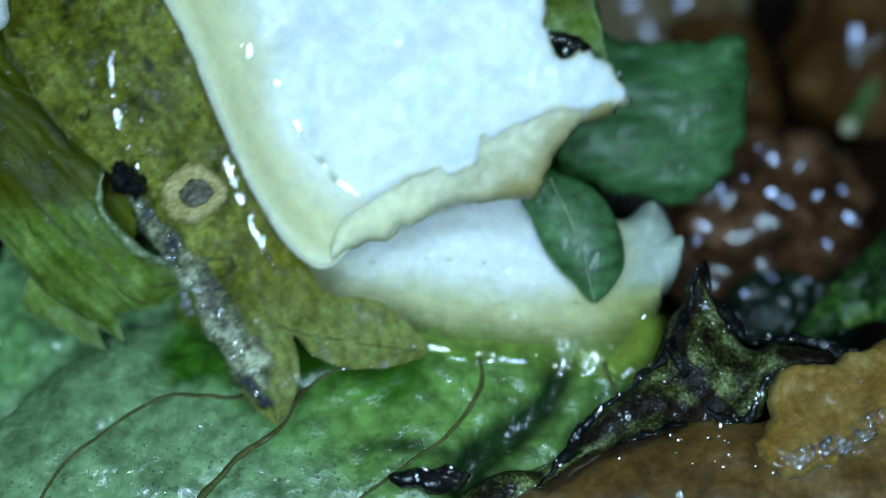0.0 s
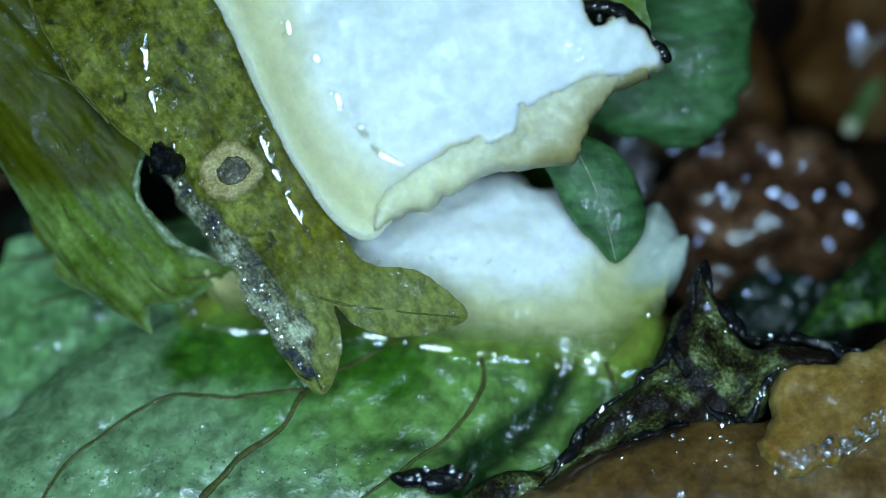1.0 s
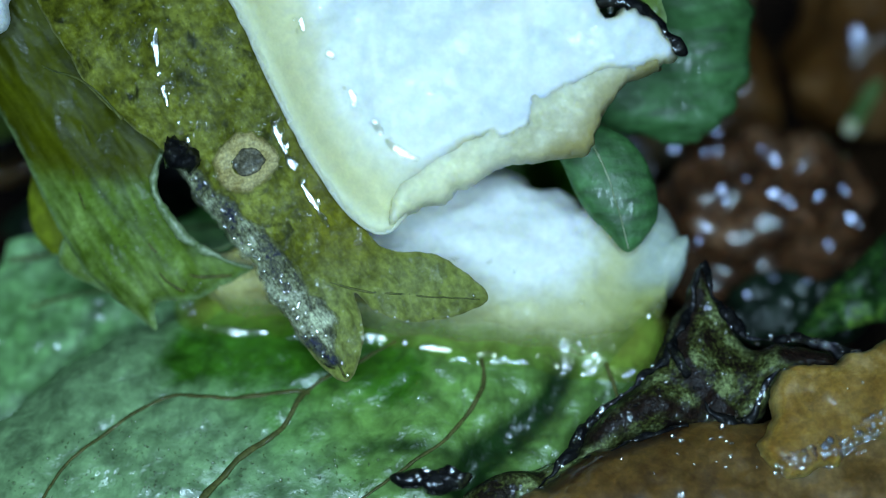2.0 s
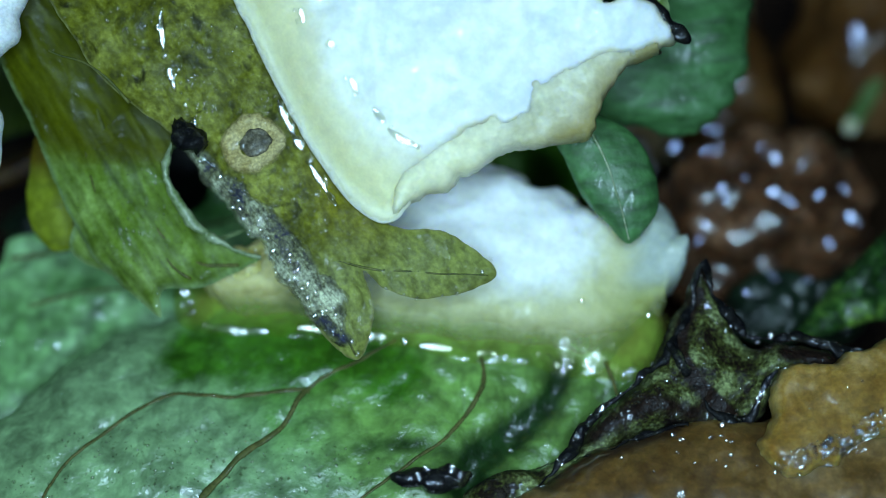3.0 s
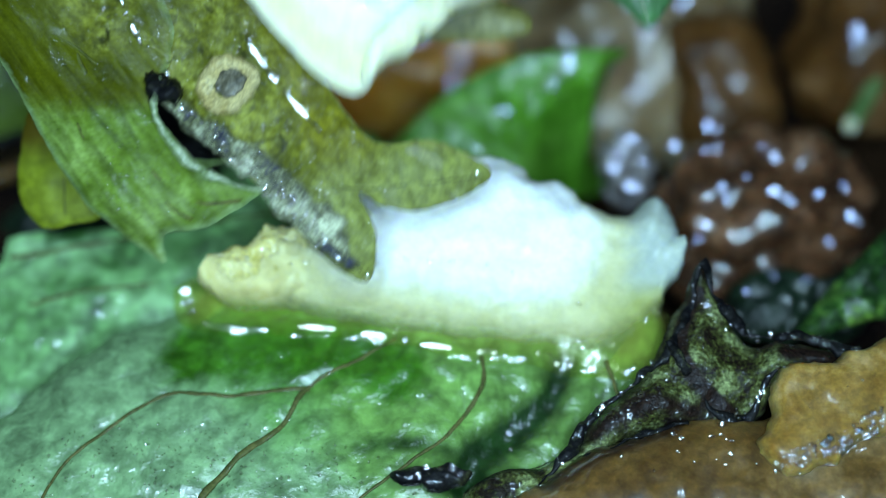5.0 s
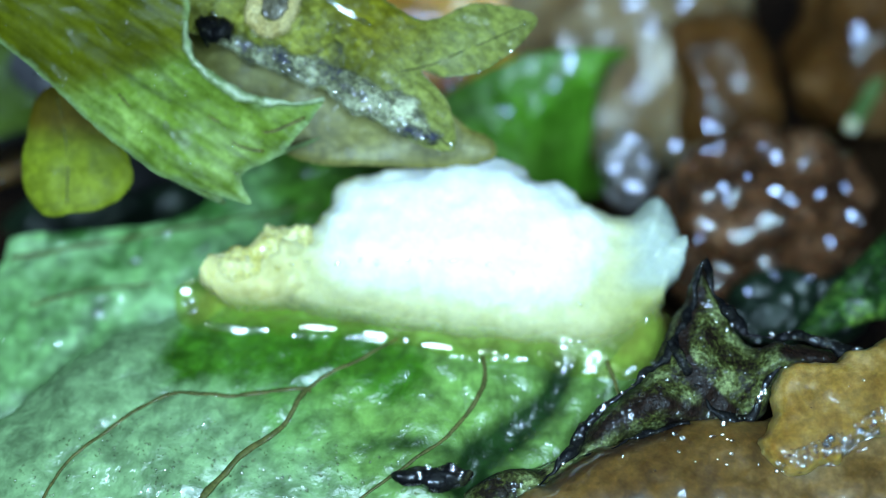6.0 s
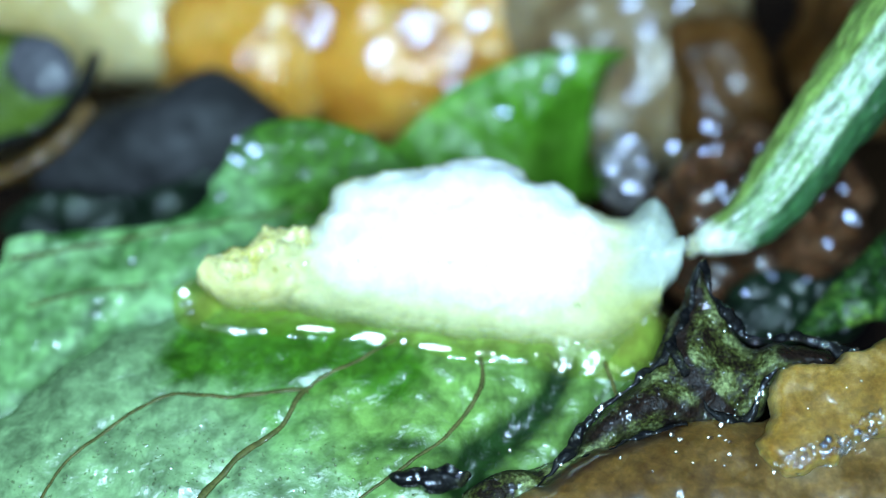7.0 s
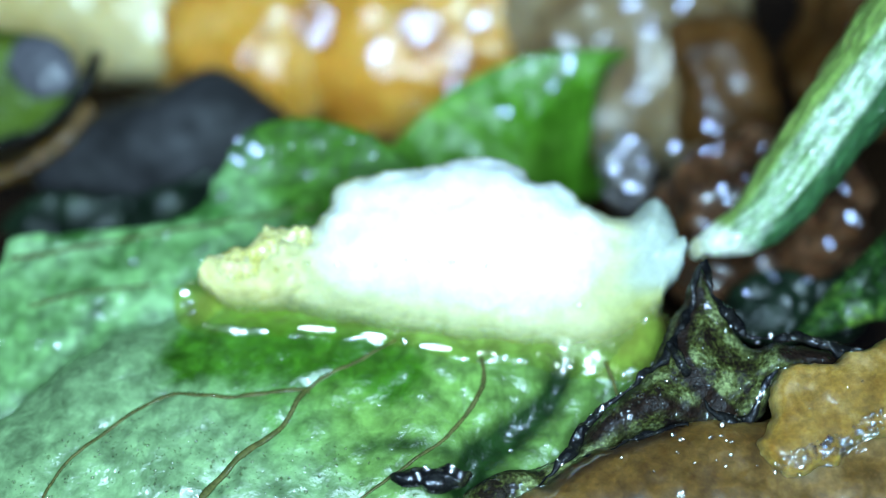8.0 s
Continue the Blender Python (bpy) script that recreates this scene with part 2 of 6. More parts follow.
    link(tone.outputs["Vector"], bsdf.inputs["Base Color"])
    rr = n.new("ShaderNodeMapRange")
    rr.inputs["From Min"].default_value, rr.inputs["From Max"].default_value = 0.35, 0.65
    rr.inputs["To Min"].default_value, rr.inputs["To Max"].default_value = rough
    link(noise_node(size * 0.4, 4.0, 0.0, 5.5), rr.inputs["Value"])
    link(rr.outputs["Result"], bsdf.inputs["Roughness"])
    bsdf.inputs["Specular IOR Level"].default_value = specular
    wet = n.new("ShaderNodeMapRange")
    wet.inputs["From Min"].default_value, wet.inputs["From Max"].default_value = 0.5 - 0.22 * soak, 0.62 - 0.22 * soak
    wet.inputs["To Min"].default_value, wet.inputs["To Max"].default_value = coat * 0.08, coat
    link(noise_node(max(0.5, size * 0.45), 3.0, 0.5, 6.6), wet.inputs["Value"])
    link(wet.outputs["Result"], bsdf.inputs["Coat Weight"])
    bsdf.inputs["Coat Roughness"].default_value = coat_rough
    prev = None
    if cells:
        bp = n.new("ShaderNodeBump")
        bp.inputs["Strength"].default_value = 0.3
        bp.inputs["Distance"].default_value = 0.04 * MM
        link(cells, bp.inputs["Height"])
        lumps = bp.outputs["Normal"]
    for mm, strength, dist in bumps:
        bp = n.new("ShaderNodeBump")
        bp.inputs["Strength"].default_value = strength
        bp.inputs["Distance"].default_value = dist * MM
        link(noise_node(mm, 3.0 if prev else 0.0, 0.0, mm * 7), bp.inputs["Height"])
        if cells and prev:
            link(lumps, bp.inputs["Normal"])
        if not prev:
            link(bp.outputs["Normal"], bsdf.inputs["Coat Normal"])
        else:
            link(bp.outputs["Normal"], bsdf.inputs["Normal"])
        prev = bp.outputs["Normal"]
    if sss:
        bsdf.inputs["Subsurface Weight"].default_value = sss
        bsdf.inputs["Subsurface Radius"].default_value = sss_tint
        bsdf.inputs["Subsurface Scale"].default_value = sss_mm * MM
    if thin:
        tr = n.new("ShaderNodeBsdfTranslucent")
        tr.inputs["Color"].default_value = (*thin_tint, 1)
        mix = n.new("ShaderNodeMixShader")
        mix.inputs["Fac"].default_value = thin
        link(bsdf.outputs["BSDF"], mix.inputs[1])
        link(tr.outputs["BSDF"], mix.inputs[2])
        link(mix.outputs["Shader"], out.inputs["Surface"])
    if fade:
        last = out.inputs["Surface"].links[0].from_socket
        clear, mix = n.new("ShaderNodeBsdfTransparent"), n.new("ShaderNodeMixShader")
        link(attribute_range(*fade), mix.inputs["Fac"])
        link(clear.outputs["BSDF"], mix.inputs[1])
        link(last, mix.inputs[2])
        link(mix.outputs["Shader"], out.inputs["Surface"])
    return m


def oil_film(name, tint, rough=0.11, sheen=0.06, shine=(1, 1, 1), cloud=0.0):
    """A thin clear film: tinted light passes, the surface shines."""
    m = bpy.data.materials.new(name)
    m.use_nodes = True
    nt = m.node_tree
    n, link = nt.nodes, nt.links.new
    n.remove(n["Principled BSDF"])
    clear, gloss, mix = n.new("ShaderNodeBsdfTransparent"), n.new("ShaderNodeBsdfGlossy"), n.new("ShaderNodeMixShader")
    clear.inputs["Color"].default_value = (*tint, 1)
    gloss.inputs["Roughness"].default_value = rough
    gloss.inputs["Color"].default_value = (*shine, 1)
    mix.inputs["Fac"].default_value = sheen
    body = clear.outputs["BSDF"]
    if cloud:
        milk, blend = n.new("ShaderNodeBsdfDiffuse"), n.new("ShaderNodeMixShader")
        milk.inputs["Color"].default_value = (0.62, 0.64, 0.12, 1)
        edge, thin_out = n.new("ShaderNodeAttribute"), n.new("ShaderNodeMapRange")
        edge.attribute_name = "edge"
        thin_out.inputs["From Max"].default_value = 0.6
        thin_out.inputs["To Max"].default_value = cloud
        link(edge.outputs["Fac"], thin_out.inputs["Value"])
        link(thin_out.outputs["Result"], blend.inputs["Fac"])
        link(body, blend.inputs[1])
        link(milk.outputs["BSDF"], blend.inputs[2])
        body = blend.outputs["Shader"]
    link(body, mix.inputs[1])
    link(gloss.outputs["BSDF"], mix.inputs[2])
    link(mix.outputs["Shader"], n["Material Output"].inputs["Surface"])
    return m


GREEN = organic("fresh_leaf", [(0.30, (0.040, 0.17, 0.007)), (0.50, (0.085, 0.27, 0.020)), (0.70, (0.17, 0.40, 0.06))], 3.2, 6, (0.28, 0.42), 0.9, 0.12,
                [(0.17, 0.7, 0.09), (0.28, 0.55, 0.1)], thin=0.25, thin_tint=(0.13, 0.42, 0.02), spots=(1.5, 0.57, 0.70, (0.025, 0.09, 0.008)),
                # Last grade paints in the shade of the garlic and scorched leaf.
                grades=[((0.9, -0.3, 0), 0.2, 2.4, (0.20, 0.38, 0.08)), ((-0.75, -0.6, 0), 0.9, 2.6, (0.27, 0.45, 0.20)), ((1, 0.1, 0), 3.6, 1.6, (0.15, 0.28, 0.06))], vary=0.42, soak=0.3, net=(0.7, 0.2),
                # The folded mark paints the crease's shade, plus a dark blotch.
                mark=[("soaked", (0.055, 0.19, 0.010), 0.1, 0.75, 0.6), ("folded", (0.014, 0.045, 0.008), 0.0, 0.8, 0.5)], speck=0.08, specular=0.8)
PALE_GREEN = organic("pale_leaf", [(0.30, (0.14, 0.36, 0.08)), (0.50, (0.28, 0.55, 0.20)), (0.70, (0.44, 0.72, 0.38))], 2.2, 6, (0.35, 0.5), 0.9, 0.12,
                     [(0.35, 0.8, 0.2), (0.3, 0.4, 0.06)], thin=0.25, thin_tint=(0.2, 0.5, 0.06), spots=(1.2, 0.52, 0.66, (0.045, 0.16, 0.025)),
                     grades=[((0.9, 0.35, 0), 3.0, 1.3, (0.07, 0.20, 0.014))], vary=0.4, soak=0.3, net=(0.8, 0.3), speck=0.06, specular=0.8)
DROOP = organic("yellowed_leaf", [(0.3, (0.13, 0.17, 0.006)), (0.5, (0.25, 0.30, 0.015)), (0.7, (0.34, 0.40, 0.04))], 1.6, 5, (0.5, 0.65), 0.05, 0.1, [(0.4, 0.4, 0.06), (0.3, 0.4, 0.05)], specular=0.2, thin=0.35, thin_tint=(0.3, 0.36, 0.02), soak=-0.5,
                grades=[((0.1, 1, 0), 0.3, 0.8, (0.13, 0.09, 0.006))])
RUSSET = organic("russet_flesh", [(0.34, (0.15, 0.07, 0.022)), (0.5, (0.29, 0.20, 0.10)), (0.66, (0.38, 0.31, 0.21))], 3.4, 5, (0.25, 0.45), 0.4, 0.1,
                 [(0.8, 0.35, 0.2)], sss=0.35, sss_mm=0.8, sss_tint=(1.0, 0.5, 0.2), soak=0.3)
DEEP = organic("deep_green_leaf", [(0.3, (0.05, 0.19, 0.007)), (0.5, (0.13, 0.36, 0.025)), (0.7, (0.23, 0.50, 0.07))], 2.4, 5, (0.3, 0.5), 0.9, 0.09,
               [(0.6, 0.8, 0.25), (0.4, 0.4, 0.1)], thin=0.25, thin_tint=(0.12, 0.42, 0.02), soak=-0.1, vary=0.3, net=(0.9, 0.2))
TEAL = organic("dull_leaf", [(0.3, (0.025, 0.085, 0.02)), (0.55, (0.06, 0.17, 0.05)), (0.72, (0.12, 0.27, 0.11))], 1.6, 6, (0.45, 0.65), 0.4, 0.12,
               [(0.2, 0.7, 0.07), (0.25, 0.6, 0.07)], thin=0.15, thin_tint=(0.06, 0.2, 0.04), vary=0.4, soak=0.0, streak=(5, 4), speck=0.06)
OLIVE = organic("oiled_leaf", [(0.34, (0.045, 0.048, 0.004)), (0.48, (0.125, 0.13, 0.008)), (0.62, (0.25, 0.26, 0.04))], 1.1, 8, (0.4, 0.6), 0.7, 0.1,
                [(0.12, 0.8, 0.06), (0.16, 0.5, 0.05)], thin=0.2, thin_tint=(0.24, 0.24, 0.01), spots=(0.4, 0.57, 0.70, (0.03, 0.032, 0.003)), specular=0.12, vary=0.4, border=(0.05, (0.20, 0.20, 0.07)), soak=-0.3, streak=(-55, 2),
                grades=[((0.8, 0.2, 0), 0.85, 0.7, (0.16, 0.15, 0.006)), ((0.3, -0.95, 0), 2.5, 1.3, (0.21, 0.235, 0.05))], speck=0.2)
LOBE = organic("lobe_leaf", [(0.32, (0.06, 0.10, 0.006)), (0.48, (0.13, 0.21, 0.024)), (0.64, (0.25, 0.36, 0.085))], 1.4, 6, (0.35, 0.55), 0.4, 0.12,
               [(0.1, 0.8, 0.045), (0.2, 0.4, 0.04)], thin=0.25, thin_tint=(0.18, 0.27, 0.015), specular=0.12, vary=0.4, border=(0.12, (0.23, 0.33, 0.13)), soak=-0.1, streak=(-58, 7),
               # Upper part darker olive: oil-soaked tone and shade painted together.
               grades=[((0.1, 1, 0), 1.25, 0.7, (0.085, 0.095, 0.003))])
TAWNY = organic("tawny_leaf", [(0.34, (0.10, 0.095, 0.015)), (0.50, (0.20, 0.185, 0.04)), (0.66, (0.31, 0.30, 0.09))], 1.4, 6, (0.4, 0.6), 0.5, 0.1, [(0.3, 0.7, 0.08), (0.3, 0.3, 0.05)], thin=0.25, thin_tint=(0.3, 0.28, 0.05), soak=-0.4)
STEM = organic("stem_skin", [(0.34, (0.05, 0.10, 0.02)), (0.48, (0.10, 0.18, 0.05)), (0.64, (0.20, 0.28, 0.12))], 0.7, 7, (0.3, 0.5), 0.7, 0.12,
               [(0.14, 0.6, 0.06), (0.06, 0.4, 0.03)], sss=0.25, sss_mm=0.25, sss_tint=(0.5, 1, 0.3), vary=0.35, soak=0.0)
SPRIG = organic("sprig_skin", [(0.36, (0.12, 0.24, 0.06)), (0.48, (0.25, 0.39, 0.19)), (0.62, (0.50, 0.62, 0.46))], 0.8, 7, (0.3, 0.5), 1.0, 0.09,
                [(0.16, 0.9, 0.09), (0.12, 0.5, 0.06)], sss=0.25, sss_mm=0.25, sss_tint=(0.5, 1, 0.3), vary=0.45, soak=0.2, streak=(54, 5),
                # First grade darkens the stem's lower right side with painted shade.
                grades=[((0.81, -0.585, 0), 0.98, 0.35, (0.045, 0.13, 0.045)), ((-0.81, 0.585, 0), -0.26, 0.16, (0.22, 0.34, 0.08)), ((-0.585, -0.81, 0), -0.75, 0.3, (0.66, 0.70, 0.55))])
RIM = organic("frosted_rim", [(0.35, (0.10, 0.16, 0.04)), (0.65, (0.32, 0.38, 0.22))], 0.3, 5, (0.3, 0.5), 0.3, 0.15, [(0.1, 0.8, 0.06)])
BIG_VEIN = organic("dark_vein", [(0.35, (0.05, 0.060, 0.014)), (0.65, (0.13, 0.125, 0.035))], 0.5, 4, (0.5, 0.65), 0.3, specular=0.2)
VEIN = organic("vein", [(0.35, (0.05, 0.065, 0.010)), (0.65, (0.12, 0.12, 0.025))], 0.5, 4, (0.5, 0.65), 0.1, specular=0.2)
CHAR = organic("charred_rim", [(0.42, (0.002, 0.002, 0.003)), (0.60, (0.007, 0.007, 0.006)), (0.72, (0.05, 0.055, 0.02))], 0.4, 6, (0.5, 0.6), 0.9, 0.08,
               [(0.16, 0.8, 0.08), (0.1, 0.6, 0.06)], specular=0.12, soak=0.2)
SCORCH = organic("scorched_leaf", [(0.42, (0.010, 0.006, 0.003)), (0.51, (0.050, 0.056, 0.012)), (0.63, (0.20, 0.235, 0.09))], 0.6, 8, (0.45, 0.6), 1.0, 0.09,
                 [(0.13, 0.8, 0.10), (0.1, 0.6, 0.06)], specular=0.15, vary=0.5, border=(0.2, (0.006, 0.004, 0.004)), soak=0.1, speck=0.25, mark=[("strand", (0.012, 0.006, 0.004), 0.3, 0.8, 0.4)])
SIDE = organic("crumpled_dark_leaf", [(0.40, (0.004, 0.012, 0.003)), (0.52, (0.025, 0.075, 0.012)), (0.66, (0.16, 0.28, 0.04))], 1.0, 7, (0.25, 0.45), 0.9, 0.09,
               [(0.12, 0.8, 0.06), (0.06, 0.7, 0.05)], specular=0.3, vary=0.5, soak=0.2)
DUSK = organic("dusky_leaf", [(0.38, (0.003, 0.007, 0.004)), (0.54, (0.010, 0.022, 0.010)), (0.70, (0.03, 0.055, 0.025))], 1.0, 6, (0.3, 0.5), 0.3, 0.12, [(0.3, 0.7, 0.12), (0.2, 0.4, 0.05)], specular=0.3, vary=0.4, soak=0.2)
GARLIC = organic("garlic_flesh", [(0.32, (0.72, 0.77, 0.74)), (0.58, (0.90, 0.92, 0.91))], 1.8, 5, (0.4, 0.6), 0.7, 0.09,
                 [(0.2, 0.6, 0.07), (0.3, 0.3, 0.07)], sss=0.7, sss_mm=0.6, sss_tint=(1.0, 0.9, 0.55), specular=0.3, vary=0.06, soak=-0.25, mark=[("side", (0.85, 0.81, 0.47), -0.5, 0.9, 0.5)], speck=0.03, border=(0.16, (0.82, 0.75, 0.36)))
GARLIC_LOW = organic("garlic_in_oil", [(0.3, (0.86, 0.88, 0.83)), (0.6, (0.93, 0.94, 0.92))], 1.5, 6, (0.5, 0.65), 0.4, 0.09,
                     [(0.25, 0.5, 0.07), (0.3, 0.3, 0.05)], sss=0.6, sss_mm=0.6, sss_tint=(1.0, 0.9, 0.5), specular=0.2,
                     vary=0.06, border=(0.2, (0.62, 0.56, 0.22)), soak=-0.4, fade=("depth", -0.25, 0.55, 0.25), speck=0.03,
                     mark=[("core", (0.60, 0.59, 0.31), -0.25, 0.9, 0.5), ("knob", (0.44, 0.49, 0.42), 0.1, 0.9, 0.3), ("west", (0.66, 0.59, 0.25), 0.1, 0.9, 0.4), ("sunk", (0.42, 0.44, 0.15), 0.1, 1.0, 0.3)])
GARLIC_PLAIN = organic("garlic_crumb_flesh", [(0.3, (0.80, 0.84, 0.84)), (0.6, (0.88, 0.90, 0.90))], 1.2, 6, (0.4, 0.6), 0.6, 0.1, [(0.16, 0.6, 0.05), (0.2, 0.4, 0.05)], sss=0.4, sss_mm=0.4, vary=0.08, soak=-0.4)
RIND_YELLOW = organic("yellow_flesh", [(0.3, (0.52, 0.44, 0.10)), (0.6, (0.70, 0.64, 0.28))], 0.9, 6, (0.35, 0.5), 0.6, 0.1, [(0.16, 0.6, 0.06), (0.2, 0.5, 0.06)], sss=0.5, sss_mm=0.5, sss_tint=(1.0, 0.85, 0.3), vary=0.15, soak=-0.2)
RIND = organic("garlic_oiled_flesh", [(0.3, (0.46, 0.44, 0.26)), (0.6, (0.66, 0.64, 0.45))], 1.2, 5, (0.4, 0.55), 0.3, 0.1,
               [(0.4, 0.4, 0.1), (0.2, 0.2, 0.03)], sss=0.7, sss_mm=0.6, sss_tint=(1.0, 0.85, 0.4), specular=0.3, vary=0.06, soak=-0.5, speck=0.03)
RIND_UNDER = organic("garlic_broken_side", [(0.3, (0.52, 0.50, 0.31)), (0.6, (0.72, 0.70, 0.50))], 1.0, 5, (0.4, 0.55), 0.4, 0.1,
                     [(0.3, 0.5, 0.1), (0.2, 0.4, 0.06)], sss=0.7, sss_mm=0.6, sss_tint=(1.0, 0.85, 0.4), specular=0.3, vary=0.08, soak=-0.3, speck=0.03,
                     # First grade browns the lower right corner, stain and shade in one colour.
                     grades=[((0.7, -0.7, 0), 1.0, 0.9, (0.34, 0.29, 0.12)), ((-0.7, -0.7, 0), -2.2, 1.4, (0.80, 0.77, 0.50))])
BROWN = organic("stewed_brown", [(0.34, (0.035, 0.012, 0.003)), (0.52, (0.12, 0.048, 0.010)), (0.70, (0.28, 0.16, 0.07))], 2.2, 5, (0.4, 0.55), 0.5, 0.12,
                [(0.7, 0.3, 0.15), (0.5, 0.3, 0.08)], sss=0.3, sss_mm=0.6, sss_tint=(1.0, 0.4, 0.2), specular=0.2, vary=0.2, soak=0.3)
PLUM = organic("raisin_skin", [(0.34, (0.026, 0.010, 0.004)), (0.52, (0.10, 0.040, 0.015)), (0.70, (0.27, 0.14, 0.075))], 1.6, 6, (0.4, 0.55), 1.0, 0.12,
               [(0.45, 0.25, 0.08), (0.3, 0.4, 0.06)], sss=0.3, sss_mm=0.6, sss_tint=(1.0, 0.4, 0.3), specular=0.25, vary=0.5, soak=1)
CARAMEL = organic("caramel_flesh", [(0.34, (0.075, 0.034, 0.008)), (0.5, (0.145, 0.076, 0.017)), (0.66, (0.25, 0.148, 0.055))], 1.5, 5, (0.35, 0.5), 1.0, 0.1,
                  [(0.5, 0.6, 0.14), (0.4, 0.3, 0.08)], sss=0.7, sss_mm=0.9, sss_tint=(1.0, 0.6, 0.2), specular=0.25, vary=0.28, soak=0.2, speck=0.08, mark=[("char_shade", (0.035, 0.014, 0.004), 0.2, 0.8, 0.4)])
SYRUP = organic("orange_flesh", [(0.34, (0.20, 0.10, 0.014)), (0.5, (0.31, 0.175, 0.036)), (0.66, (0.43, 0.28, 0.10))], 1.2, 6, (0.35, 0.5), 1.0, 0.1,
                [(0.3, 0.6, 0.09), (0.4, 0.3, 0.06)], sss=0.8, sss_mm=0.8, sss_tint=(1.0, 0.6, 0.2), specular=0.25, vary=0.22, border=(0.12, (0.40, 0.27, 0.07)), soak=0.1, speck=0.12)
AMBER = organic("amber_flesh", [(0.3, (0.66, 0.20, 0.010)), (0.5, (0.86, 0.42, 0.06)), (0.7, (0.92, 0.68, 0.34))], 3.0, 4, (0.2, 0.4), 1.0, 0.14,
                [(0.7, 0.9, 0.3), (0.6, 0.5, 0.12)], sss=0.4, sss_mm=1.0, sss_tint=(1.0, 0.6, 0.2), vary=0.12, soak=0.9)
PALE = organic("pale_flesh", [(0.3, (0.74, 0.50, 0.12)), (0.6, (0.80, 0.66, 0.34))], 3.0, 4, (0.3, 0.5), 0.7, 0.15, [(0.8, 0.5, 0.2)], sss=0.4, sss_mm=1.0, vary=0.12, soak=0.2)
FROTH = organic("wet_froth", [(0.35, (0.08, 0.062, 0.05)), (0.65, (0.28, 0.25, 0.25))], 0.5, 4, (0.3, 0.5), 1.0, 0.06, [(0.3, 0.3, 0.06)], sss=0.4, sss_mm=0.4, soak=1)
SLATE = organic("hollow_shade", [(0.35, (0.016, 0.015, 0.015)), (0.65, (0.055, 0.052, 0.056))], 3.0, 4, (0.5, 0.65), 0.0, 0.35, [(0.8, 0.4, 0.2)], specular=0.3)
TAN = organic("tan_ring", [(0.35, (0.28, 0.21, 0.06)), (0.65, (0.50, 0.42, 0.19))], 0.4, 6, (0.5, 0.6), 0.3, 0.1, [(0.2, 0.5, 0.05)], specular=0.15, soak=-0.4, vary=0.3, fade=("edge", -0.02, 0.16, 0.16), speck=0.2)
BUBBLE = organic("grey_bubble", [(0.4, (0.055, 0.05, 0.03)), (0.6, (0.16, 0.14, 0.09))], 0.3, 5, (0.4, 0.6), 0.6, 0.1, [(0.2, 0.5, 0.06), (0.3, 0.3, 0.04)], specular=0.2, soak=-0.2, vary=0.4)
SCALE = organic("dry_scurf", [(0.38, (0.012, 0.014, 0.030)), (0.48, (0.10, 0.105, 0.045)), (0.62, (0.36, 0.38, 0.24))], 0.5, 8, (0.45, 0.6), 0.9, 0.06,
                [(0.13, 1.0, 0.10), (0.1, 0.5, 0.04)], specular=0.2, vary=0.6, soak=-0.3, streak=(-55, 3), fade=("edge", -0.02, 0.2, 0.34), speck=0.3)
SAUCE = organic("dark_sauce", [(0.35, (0.012, 0.007, 0.004)), (0.65, (0.04, 0.02, 0.01))], 4.0, 4, (0.15, 0.35), 0.6, 0.1, [(1.2, 0.5, 0.3)])
GREY = organic("grey_sheen", [(0.35, (0.07, 0.065, 0.075)), (0.65, (0.16, 0.15, 0.17))], 0.8, 4, (0.4, 0.6), 0.4, 0.2)
RED = organic("red_fleck", [(0.4, (0.6, 0.25, 0.2)), (0.6, (0.7, 0.35, 0.3))], 0.2)
OIL = oil_film("oil", (0.96, 0.97, 0.68), 0.08, cloud=0.13)
# Gloss shares below exceed real oil's, so the added discs and ridges glint.
WET = oil_film("wet_edge", (0.995, 0.995, 0.97), 0.11, 0.13)
GLINT = oil_film("glint_film", (0.99, 0.97, 0.94), 0.2, 0.11, (0.72, 0.74, 1.0))
RIM_SHINE = oil_film("rim_glint_film", (0.995, 0.995, 0.97), 0.24, 0.2)
SPARKLE = oil_film("sparkle_film", (0.995, 0.995, 0.96), 0.14, 0.17)

# ---- the dish floor under the food ----
part_ = blob_mesh((60, 60, 1.2), [(6, 0.35, 0)], 6, 2.0)
dish = part("ground", part_, SAUCE)
tagged_at(dish, pose(0, 0.01, -0.0055), "dark brown sauce covering the bottom of the dish", "sauce", "structure")


# ---- the large lettuce leaf under the oil ----
BIG_VEINS = [
    [(-2.3, -2.63), (-1.42, -1.55), (-0.65, -0.88), (-0.17, -0.03), (0.8, 0.59), (1.61, 1.13)],
    [(-0.14, -0.03), (-1.85, -0.16), (-3.13, -0.2), (-4.32, -1.03), (-5.03, -1.78), (-5.37, -2.63)],
    [(3.39, 0.66), (3.4, 0), (2.79, -1.03), (2.11, -1.59), (0.89, -2.51)],
    [(6.03, 0.59), (6.12, 0), (6.22, -0.32)]]
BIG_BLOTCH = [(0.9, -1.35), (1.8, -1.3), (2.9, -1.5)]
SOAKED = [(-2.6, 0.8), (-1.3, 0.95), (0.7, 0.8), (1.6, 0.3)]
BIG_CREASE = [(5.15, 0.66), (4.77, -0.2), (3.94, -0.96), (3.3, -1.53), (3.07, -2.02)]


